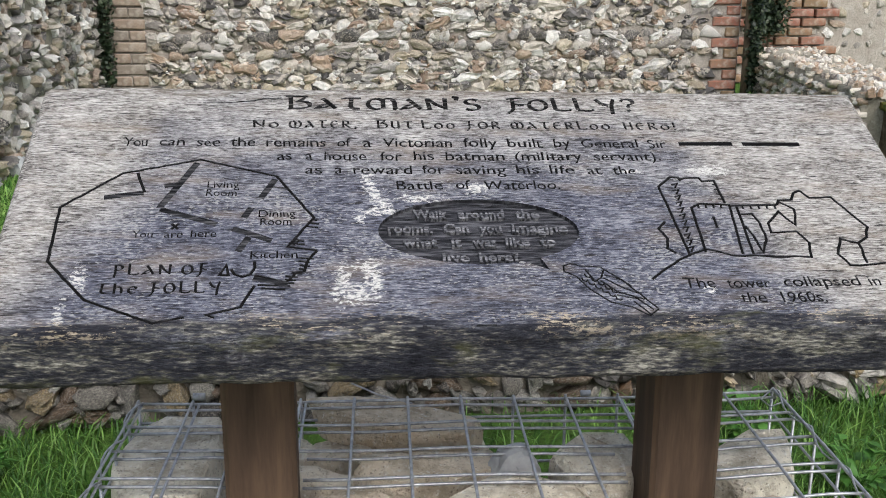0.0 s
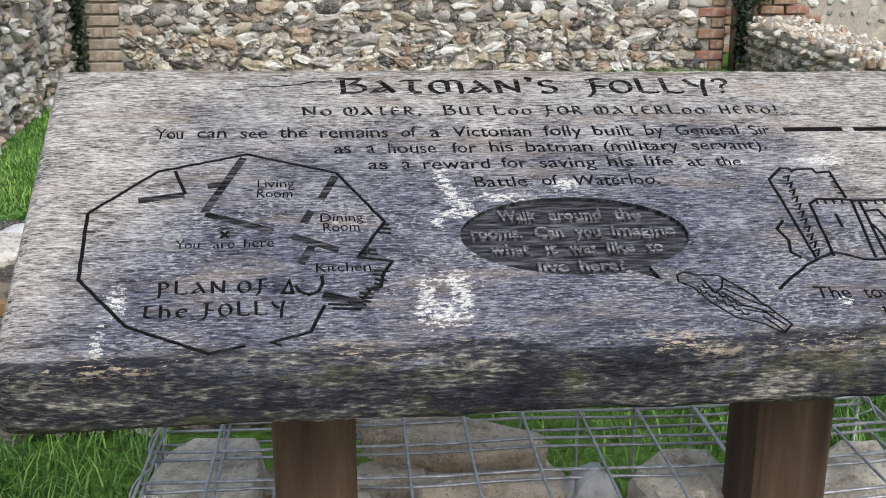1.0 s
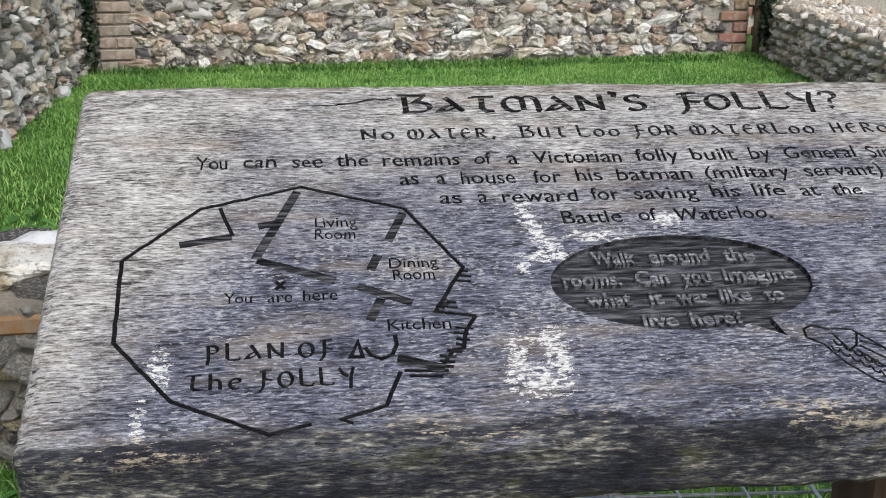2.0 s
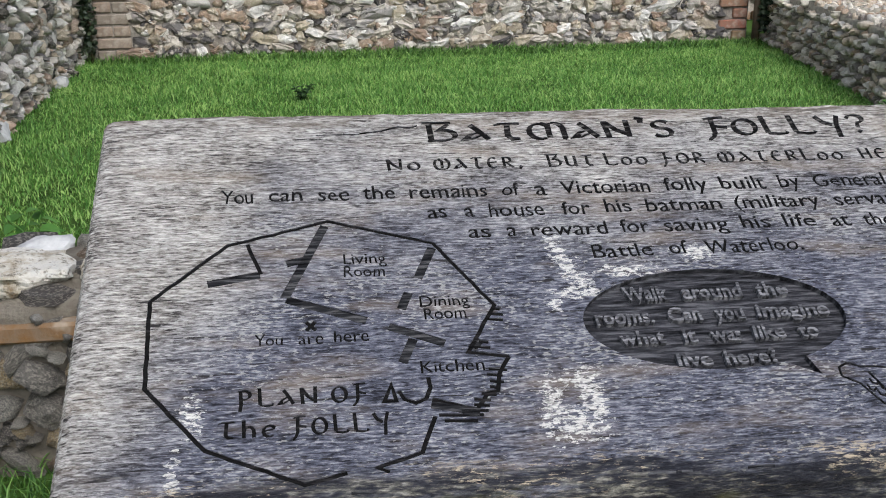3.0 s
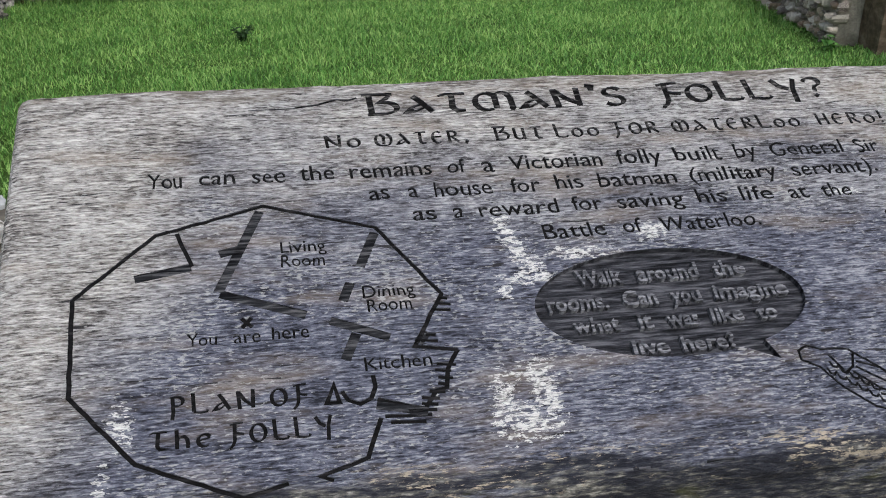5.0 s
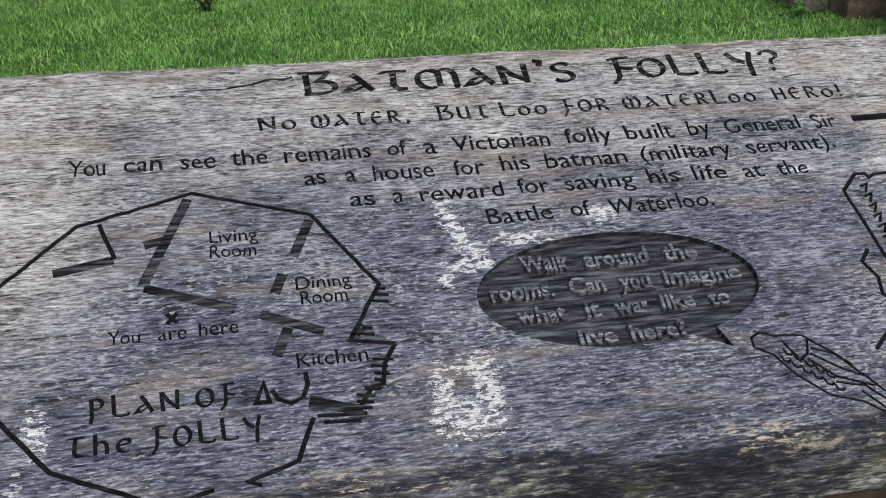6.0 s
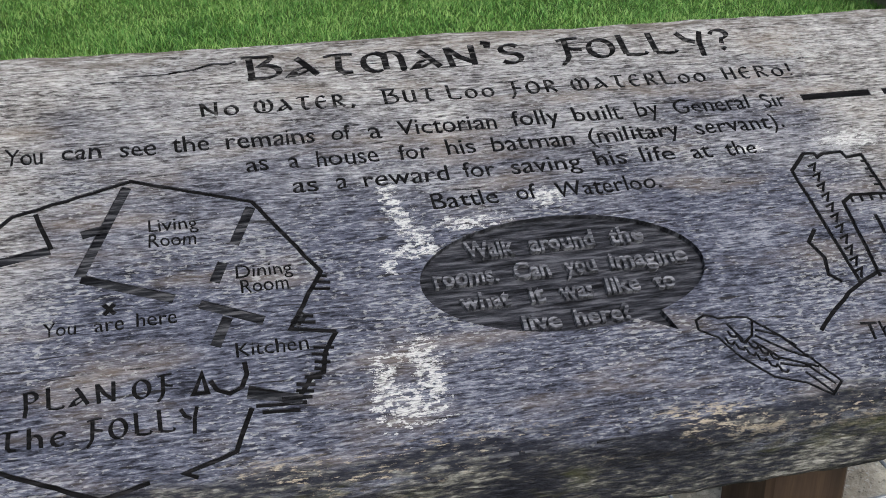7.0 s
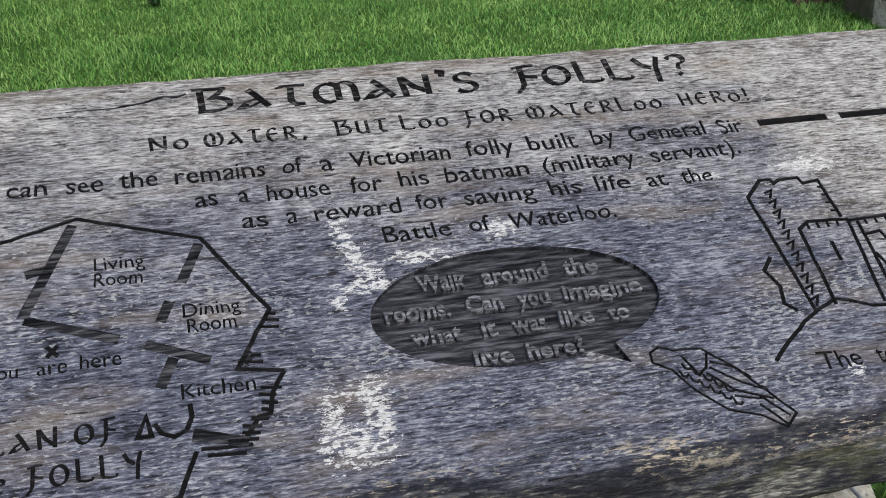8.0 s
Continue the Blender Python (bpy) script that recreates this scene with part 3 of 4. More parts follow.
LETTERING = [
    ("title", 0.2183, 0.0262, [("BATMAN'S", -0.103, 0.136), ("FOLLY?", 0.171, 0.337)]),
    ("heading", 0.1799, 0.0162, [("No", -0.143, -0.113), ("WATER,", -0.100, -0.019), ("BUT", 0.005, 0.049), ("Loo", 0.060, 0.100), ("FOR", 0.115, 0.156), ("WATERLoo", 0.170, 0.294), ("HERo!", 0.312, 0.379)]),
    ("line", 0.1436, 0.0165, [("You", -0.289, -0.262), ("can", -0.248, -0.220), ("see", -0.206, -0.179), ("the", -0.167, -0.139), ("remains", -0.126, -0.056), ("of", -0.043, -0.027), ("a", -0.013, -0.003), ("Victorian", 0.011, 0.093), ("folly", 0.107, 0.148), ("built", 0.161, 0.204), ("by", 0.218, 0.238), ("General", 0.252, 0.322), ("Sir", 0.335, 0.357)]),
    ("line", 0.1183, 0.0161, [("as", -0.113, -0.096), ("a", -0.081, -0.072), ("house", -0.059, -0.009), ("for", 0.006, 0.032), ("his", 0.046, 0.070), ("batman", 0.084, 0.154), ("(military", 0.167, 0.248), ("servant).", 0.262, 0.344)]),
    ("line", 0.0932, 0.0156, [("as", -0.080, -0.061), ("a", -0.047, -0.038), ("reward", -0.025, 0.042), ("for", 0.054, 0.080), ("saving", 0.093, 0.152), ("his", 0.165, 0.191), ("life", 0.205, 0.234), ("at", 0.249, 0.267), ("the", 0.280, 0.308)]),
    ("line", 0.0658, 0.0151, [("Battle", 0.023, 0.076), ("of", 0.090, 0.108), ("Waterloo.", 0.123, 0.212)]),
    ("caption", 0.068, 0.0118, [("Living", -0.189, -0.153)]),
    ("caption", 0.0545, 0.0116, [("Room", -0.189, -0.155)]),
    ("caption", 0.0194, 0.0112, [("Dining", -0.130, -0.090)]),
    ("caption", 0.0066, 0.0110, [("Room", -0.128, -0.094)]),
    ("caption", -0.0452, 0.0111, [("Kitchen", -0.136, -0.087)]),
    ("caption", -0.0131, 0.0115, [("You", -0.261, -0.239), ("are", -0.228, -0.208), ("here", -0.200, -0.173)]),
    ("uncial", -0.068, 0.0160, [("PLAN", -0.272, -0.215), ("OF", -0.204, -0.179)]),
    ("uncial", -0.0944, 0.0158, [("The", -0.286, -0.245), ("FOLLY", -0.233, -0.164)]),
    ("caption", -0.0956, 0.0152, [("The", 0.319, 0.353), ("tower", 0.366, 0.414), ("collapsed", 0.429, 0.515), ("in", 0.525, 0.538)]),
    ("caption", -0.118, 0.0148, [("the", 0.375, 0.403), ("1960s.", 0.420, 0.469)]),
]
RAISED = [
    (0.0173, 0.0143, [("Walk", 0.039, 0.076), ("around", 0.089, 0.140), ("the", 0.153, 0.180)]),
    (-0.0059, 0.0139, [("rooms.", 0.010, 0.058), ("Can", 0.071, 0.099), ("you", 0.110, 0.135), ("imagine", 0.146, 0.208)]),
    (-0.0275, 0.0134, [("what", 0.025, 0.062), ("it", 0.077, 0.089), ("was", 0.100, 0.126), ("like", 0.137, 0.163), ("to", 0.175, 0.191)]),
    (-0.0512, 0.0131, [("live", 0.066, 0.094), ("here?", 0.105, 0.148)]),
]
PLAN_OUTLINE = [
    [(-0.1965, -0.1278), (-0.2261, -0.1353), (-0.2945, -0.1031), (-0.3395, -0.0472), (-0.3411, 0.0362), (-0.2824, 0.0938), (-0.1990, 0.1183), (-0.1126, 0.0888), (-0.0702, 0.0182), (-0.0978, -0.0280), (-0.0667, -0.0340)],
    [(-0.0667, -0.0340), (-0.0769, -0.0500), (-0.0800, -0.0652), (-0.0881, -0.0672), (-0.0984, -0.0814), (-0.1306, -0.0697)],
    [(-0.1298, -0.0850), (-0.1424, -0.1147), (-0.1750, -0.1251), (-0.1670, -0.1289)],
    [(-0.2664, 0.0946), (-0.2552, 0.0609)],
    [(-0.1598, -0.0551), (-0.1661, -0.0695), (-0.1570, -0.0695), (-0.1598, -0.0551)],
    [(-0.1548, -0.0609), (-0.1509, -0.0686), (-0.1428, -0.0725), (-0.1347, -0.0687), (-0.1306, -0.0592), (-0.1314, -0.0496)],
    [(-0.2211, 0.0090), (-0.2135, 0.0003)],
    [(-0.2137, 0.0089), (-0.2209, 0.0003)],
]
PLAN_WALLS = [
    [(-0.2021, 0.1127), (-0.2367, 0.0345)], [(-0.2349, 0.0710), (-0.2168, 0.0756)], [(-0.2357, 0.0326), (-0.1739, 0.0076)], [(-0.1137, 0.0832), (-0.1291, 0.0497)],
    [(-0.1383, 0.0347), (-0.1456, 0.0178)], [(-0.1569, 0.0008), (-0.1148, -0.0184)], [(-0.2975, 0.0518), (-0.2562, 0.0600)],
    [(-0.1389, -0.0125), (-0.1493, -0.0352)], [(-0.1318, -0.0745), (-0.0964, -0.0833)], [(-0.0948, -0.0251), (-0.0866, -0.0159)],
]
TOWER = [
    [(0.3369, -0.0454), (0.3292, 0.0706), (0.3468, 0.0873), (0.3567, 0.0872), (0.3578, 0.0825), (0.3647, 0.0862), (0.3817, 0.0861), (0.3839, 0.0796), (0.3988, 0.0813), (0.4010, 0.0402)],
    [(0.3560, -0.0417), (0.3591, 0.0330), (0.3700, 0.0395), (0.4051, 0.0373), (0.3973, -0.0449)],
    [(0.4051, 0.0363), (0.4621, 0.0368)], [(0.4095, -0.0449), (0.4131, 0.0344)], [(0.3806, 0.0177), (0.3801, -0.0021)],
    [(0.3225, 0.0096), (0.3118, -0.0025), (0.3181, -0.0187), (0.3144, -0.0348), (0.3227, -0.0424)],
]
RUIN = [
    [(0.4116, 0.0203), (0.4276, 0.0221), (0.4321, 0.0061), (0.4310, -0.0223), (0.4215, -0.0422), (0.4176, -0.0127), (0.4131, 0.0015)],
    [(0.4660, 0.0425), (0.4804, 0.0301), (0.4733, 0.0029), (0.4605, 0.0256), (0.4421, 0.0060), (0.4406, -0.0101), (0.4707, -0.0084), (0.4794, -0.0274), (0.4741, -0.0502), (0.4095, -0.0468), (0.3853, -0.0467), (0.3578, -0.0361), (0.3319, -0.0482), (0.3090, -0.0633), (0.2861, -0.0822)],
]
TREE = [
    [(0.4621, 0.0368), (0.4669, 0.0453), (0.4828, 0.0461), (0.4894, 0.0582), (0.4982, 0.0629), (0.5058, 0.0497), (0.5326, 0.0514), (0.5458, 0.0222), (0.5578, -0.0015), (0.5504, -0.0185), (0.5368, -0.0278), (0.5276, -0.0259), (0.5184, -0.0201), (0.5062, -0.0457), (0.5140, -0.0638), (0.5662, -0.0603)],
    [(0.5368, -0.0278), (0.5350, -0.0602)],
]
PLAIN_SHAPE = [
    [(0.1929, -0.0689), (0.1936, -0.0608), (0.2018, -0.0567), (0.2113, -0.0611), (0.2331, -0.0630), (0.2523, -0.0822), (0.2732, -0.1117), (0.2829, -0.1248), (0.2718, -0.1343), (0.2571, -0.1228), (0.2343, -0.1145), (0.2158, -0.0953), (0.2052, -0.0771), (0.1929, -0.0689)],
    [(0.2352, -0.0746), (0.2523, -0.0822), (0.2615, -0.0923)], [(0.2333, -0.0792), (0.2518, -0.0941), (0.2699, -0.1041)], [(0.2294, -0.0833), (0.2448, -0.1), (0.2711, -0.1113)], [(0.2358, -0.0674), (0.2312, -0.0788), (0.2222, -0.0846)],
    [(0.2159, -0.0667), (0.2231, -0.0823)], [(0.2616, -0.1074), (0.2777, -0.1262)], [(0.2588, -0.1139), (0.2727, -0.1322)], [(0.2429, -0.1044), (0.2628, -0.1100)],
]
# rows of chisel cuts beside the kitchen: height, from, to
CHISEL_ROWS = [
    (0.0145, -0.0729, -0.0666), (0.0089, -0.0761, -0.0648), (0.0034, -0.0788, -0.0657), (-0.0183, -0.0879, -0.0808), (-0.0235, -0.0922, -0.0799), (-0.0454, -0.0841, -0.0702), (-0.0504, -0.0862, -0.0745), (-0.0567, -0.085, -0.0743),
    (-0.0618, -0.0858, -0.0781), (-0.0678, -0.0931, -0.0817), (-0.0724, -0.0993, -0.0867), (-0.0773, -0.1001, -0.0883), (-0.0815, -0.1099, -0.0899), (-0.085, -0.1271, -0.094), (-0.0901, -0.1236, -0.0989),
]


def glyphs(word, size=1.0, thick=1.0, fat=0.0):
    """A solid mesh of a word in the built-in font, from z = -thick to +thick."""
    data = bpy.data.curves.new("lettering", "FONT")
    data.body, data.size, data.extrude, data.offset, data.resolution_u = word, size, thick, fat, 3
    ob = new("lettering", data)
    bpy.context.view_layer.update()
    me = bpy.data.meshes.new_from_object(ob)
    bpy.data.objects.remove(ob)
    bpy.data.curves.remove(data)
    return me


def arrays(me):
    co = np.empty(len(me.vertices) * 3)
    me.vertices.foreach_get("co", co)
    return co.reshape(-1, 3), [tuple(p.vertices) for p in me.polygons]


CAP = np.ptp(arrays(glyphs("H"))[0][:, 1])


def word_solid(word, u0, u1, v, cap, z0, z1, fat=0.012, sway=0.0):
    me = glyphs(word, 1.0, 1.0, fat)
    co, faces = arrays(me)
    bpy.data.meshes.remove(me)
    x0, x1 = co[:, 0].min(), co[:, 0].max()
    co[:, 0] = u0 + (co[:, 0] - x0) * (u1 - u0) / (x1 - x0)
    co[:, 1] = v + co[:, 1] * cap / CAP + sway
    # the carver's hand is not quite steady
    wob = np.array([(n3(x, y, 3.1, 95), n3(x, y, 8.4, 95)) for x, y in co[:, :2]])
    co[:, :2] += wob * cap * 0.085
    co[:, 2] = np.where(co[:, 2] > 0, z1, z0)
    bm = bmesh.new()
    for p in co:
        bm.verts.new(p)
    bm.verts.ensure_lookup_table()
    for f in faces:
        try:
            bm.faces.new([bm.verts[i] for i in f])
        except ValueError:
            pass
    bmesh.ops.remove_doubles(bm, verts=bm.verts, dist=1e-6)
    bmesh.ops.recalc_face_normals(bm, faces=bm.faces)
    return bm


def arc(cx, cy, rx, ry, a0, a1, n=9):
    return [(cx + rx * math.cos(radians(a0 + (a1 - a0) * i / n)), cy + ry * math.sin(radians(a0 + (a1 - a0) * i / n))) for i in range(n + 1)]


UNCIAL = {
    "A": (0.74, [[(0.22, 0.84), (0.38, 0.62), (0.72, 0.04)], [(0.44, 0.44), (0.14, 0.28), (0.02, 0.08), (0.22, 0.08), (0.54, 0.28)]]),
    "B": (0.92, [[(-0.08, 1.0), (0.78, 0.98)], [(0.12, 0.98), (0.14, 0.04)], [(0.7, 0.92), (0.42, 0.60)] + arc(0.46, 0.31, 0.40, 0.29, 80, -100), [(0.02, 0.02), (0.46, 0.02)]]),
    "E": (0.64, [arc(0.34, 0.44, 0.31, 0.43, 50, 310), [(0.06, 0.47), (0.6, 0.5)]]),
    "F": (0.66, [[(0.0, 0.90), (0.2, 0.96), (0.66, 1.0)], [(0.24, 0.94), (0.22, 0.14), (0.14, -0.06), (-0.04, -0.26)], [(0.20, 0.54), (0.44, 0.46), (0.68, 0.42)]]),
    "H": (0.72, [[(0.08, 0.94), (0.12, 0.0)], [(0.62, 0.92), (0.64, 0.0)], [(0.1, 0.46), (0.62, 0.48)]]),
    "L": (0.72, [[(0.06, 1.04), (0.1, 0.08)], [(0.08, 0.06), (0.42, 0.0), (0.68, 0.02), (0.74, 0.14)]]),
    "M": (1.16, [arc(0.36, 0.42, 0.33, 0.42, 70, 300), [(0.40, 0.86), (0.62, 0.74), (0.62, 0.06)], [(0.62, 0.74)] + arc(0.80, 0.50, 0.27, 0.36, 120, 0) + [(1.08, 0.05), (1.14, 0.0)]]),
    "N": (0.84, [[(0.06, 0.92), (0.12, 0.0)], [(0.08, 0.86), (0.38, 0.42), (0.74, 0.14)], [(0.76, 0.96), (0.74, 0.02)]]),
    "O": (0.78, [arc(0.38, 0.43, 0.35, 0.42, 0, 360, 18)]),
    "P": (0.66, [[(0.1, 0.92), (0.14, 0.1), (0.08, -0.24)], [(0.0, 0.86)] + arc(0.28, 0.66, 0.30, 0.24, 110, -110)]),
    "R": (0.70, [[(0.1, 0.88), (0.1, 0.0)], [(0.02, 0.86)] + arc(0.26, 0.66, 0.28, 0.21, 100, -90) + [(0.66, 0.02)]]),
    "S": (0.62, [arc(0.32, 0.66, 0.25, 0.21, 30, 250) + arc(0.30, 0.23, 0.28, 0.23, 80, -150)]),
    "T": (0.80, [[(0.0, 0.80), (0.2, 0.88), (0.78, 0.88)], [(0.40, 0.86), (0.36, 0.22), (0.48, 0.04), (0.72, 0.05)]]),
    "U": (0.70, [[(0.04, 0.88)] + arc(0.32, 0.28, 0.26, 0.26, 180, 340), [(0.60, 0.88), (0.60, 0.08), (0.68, 0.0)]]),
    "W": (1.02, [arc(0.34, 0.43, 0.31, 0.42, 120, 275), [(0.30, 0.86), (0.52, 0.66), (0.50, 0.1)], [(0.36, 0.02)] + arc(0.66, 0.43, 0.32, 0.42, -95, 80)]),
    "Y": (0.80, [[(0.0, 0.96), (0.2, 0.6), (0.48, 0.44)], [(0.76, 0.98), (0.62, 0.5), (0.56, -0.26)]]),
    "h": (0.66, [[(0.08, 0.96), (0.10, 0.0)], [(0.1, 0.34)] + arc(0.34, 0.36, 0.22, 0.22, 150, 0) + [(0.58, 0.0)]]),
    "e": (0.64, [arc(0.32, 0.30, 0.29, 0.30, 30, 310), [(0.06, 0.30), (0.58, 0.42)]]),
    "o": (0.66, [arc(0.32, 0.31, 0.29, 0.30, 0, 360, 16)]),
    "'": (0.26, [[(0.02, 1.06), (0.2, 0.98), (0.16, 0.76)]]),
    ",": (0.24, [[(0.06, 0.12), (0.16, 0.06), (0.06, -0.14)]]),
    "!": (0.24, [[(0.12, 0.98), (0.10, 0.3)], [(0.08, 0.10), (0.14, 0.0)]]),
    "?": (0.62, [arc(0.30, 0.76, 0.25, 0.22, 175, -80) + [(0.28, 0.30)], [(0.24, 0.10), (0.32, 0.0)]]),
}


def uncial_strokes(word, u0, u1, v, cap):
    """The pen strokes of a word in a half-uncial hand, fitted between u0 and u1."""
    gap = 0.2 if cap > 0.02 else 0.32
    pen = sum(UNCIAL[ch][0] + gap for ch in word) - gap
    k, at, out = (u1 - u0) / pen, 0.0, []
    for ch in word:
        wide, strokes = UNCIAL[ch]
        out += [[(u0 + (at + x) * k, v + y * cap) for x, y in line] for line in strokes]
        at += wide + gap
    return out


def nib(broad):
    """Width of a stroke of a broad pen held at 25 degrees."""
    return lambda d: broad * (0.34 + 0.66 * abs(d.x * math.sin(radians(25)) - d.y * math.cos(radians(25))))


def stroke_solid(line, width, z0, z1):
    """A grooved line: a ribbon of that width along a polyline, mitred at its bends."""
    pts = [Vector(p) for p in line]
    shut = (pts[0] - pts[-1]).length < 1e-6
    if shut:
        pts.pop()
    left, right = [], []
    k = len(pts)
    for i, p in enumerate(pts):
        a = pts[i - 1] if i or shut else None
        b = pts[(i + 1) % k] if i < k - 1 or shut else None
        d1 = (p - a).normalized() if a is not None else (b - p).normalized()
        d2 = (b - p).normalized() if b is not None else d1
        n1, n2 = Vector((-d1.y, d1.x)), Vector((-d2.y, d2.x))
        mitre = (n1 + n2)
        mitre = mitre.normalized() if mitre.length > 0.2 else n1
        across = width((d1 + d2).normalized() if (d1 + d2).length > 0.2 else d1) if callable(width) else width
        reach = across / 2 / max(0.45, mitre.dot(n1))
        left.append(p + mitre * reach)
        right.append(p - mitre * reach)
    bm = bmesh.new()
    rings = [[bm.verts.new((q.x, q.y, z)) for q, z in ((l, z1), (r, z1), (r, z0), (l, z0))] for l, r in zip(left, right)]
    pairs = list(zip(rings, rings[1:])) + ([(rings[-1], rings[0])] if shut else [])
    for r, s in pairs:
        for i in range(4):
            j = (i + 1) % 4
            bm.faces.new((r[i], r[j], s[j], s[i]))
    if not shut:
        bm.faces.new(rings[0])
        bm.faces.new(rings[-1])
    bmesh.ops.recalc_face_normals(bm, faces=bm.faces)
    return bm


def wavering(line, cut=0.009, sway=0.0011):
    """The same line in short pieces, each a little off its course."""
    out = [line[0]]
    for (x0, y0), (x1, y1) in zip(line, line[1:]):
        n = max(1, int(math.hypot(x1 - x0, y1 - y0) / cut))
        for i in range(1, n + 1):
            x, y = x0 + (x1 - x0) * i / n, y0 + (y1 - y0) * i / n
            out.append((x + sway * n3(x, y, 2, 120), y + sway * n3(x, y, 6, 120)) if i < n else (x1, y1))
    return out


def ellipse_points(n=64):
    pts = []
    for i in range(n):
        a = 6.2832 * i / n
        pts.append((0.1096 + 0.1108 * math.cos(a), -0.0046 + 0.0522 * math.sin(a)))
    # the speech tail on its lower right
    k = [i for i, p in enumerate(pts) if 0.143 < p[0] < 0.169 and p[1] < -0.03]
    mid = k[len(k) // 2]
    pts[mid] = (0.1785, -0.0668)
    return pts


def prism(points, z0, z1):
    bm = bmesh.new()
    top = [bm.verts.new((x, y, z1)) for x, y in points]
    low = [bm.verts.new((x, y, z0)) for x, y in points]
    bm.faces.new(top)
    bm.faces.new(low[::-1])
    for i in range(len(points)):
        j = (i + 1) % len(points)
        bm.faces.new((top[j], top[i], low[i], low[j]))
    bmesh.ops.recalc_face_normals(bm, faces=bm.faces)
    return bm


def board_blank():
    """A thick plank: flat face, worn round edges, wavering underside."""
    stations = []
    us = [U0, U0 + 0.003, U0 + 0.009] + [U0 + 0.02 + (U1 - U0 - 0.04) * i / 240 for i in range(241)] + [U1 - 0.009, U1 - 0.003, U1]
    for i, u in enumerate(us):
        e = min(i, len(us) - 1 - i)
        end = (0.008, 0.0035, 0.001)[e] if e < 3 else 0.0
        wav = lambda s, a: a * (n3(u, s, 0, 6) + 0.6 * n3(u, s + 3, 0, 23) + 0.45 * n3(u, s + 7, 0, 61))
        f = V0 + wav(0.1, 0.0025)
        b = V1 + wav(0.9, 0.003)
        d = -0.060 + wav(0.5, 0.003)
        ring = [(b - 0.006 - end, -end * 0.9), (f + 0.0085 + end, -end * 0.9)]
        # rounded arris, then a face that is nearly plumb, furrowed along the grain
        for i, z in enumerate((-0.0012, -0.0032, -0.0065, -0.0105, -0.015, -0.0195, -0.024, -0.0285, -0.033, -0.0375, -0.042, -0.0465, -0.051)):
            roll = 0.0085 * max(0.0, 1 + z / 0.012) ** 2
            furrow = 0.0022 * n3(u * 7, i * 1.7, 4, 1) + 0.0013 * n3(u * 26, i * 2.3, 9, 1)
            ring.append((f + roll + end - 0.31 * max(0.0, -z - 0.012) + furrow * min(1.0, i / 2), z - end * 0.4))
        ring += [(f - 0.0130 + end, d + 0.003), (f - 0.006 + end, d), (f + 0.02 + end, d - 0.001), (b - 0.02, d), (b - 0.004 - end, d + 0.008), (b - end, -0.03), (b - 0.001 - end, -0.010), (b - 0.003 - end, -0.003 - end * 0.5)]
        stations.append([(u, v, z) for v, z in ring])
    v, f = sweep(stations)
    bm = bmesh.new()
    vs = [bm.verts.new(p) for p in v]
    for q in f:
        bm.faces.new([vs[i] for i in q])
    bmesh.ops.recalc_face_normals(bm, faces=bm.faces)
    # the flat face as one piece
    flat = [q for q in bm.faces if all(abs(p.co.z) < 1e-6 for p in q.verts)]
    bmesh.ops.dissolve_faces(bm, faces=flat)
    return bm


def joined(meshes):
    out = bmesh.new()
    for bm in meshes:
        tmp = bpy.data.meshes.new("tmp")
        bm.to_mesh(tmp)
        out.from_mesh(tmp)
        bpy.data.meshes.remove(tmp)
    return out


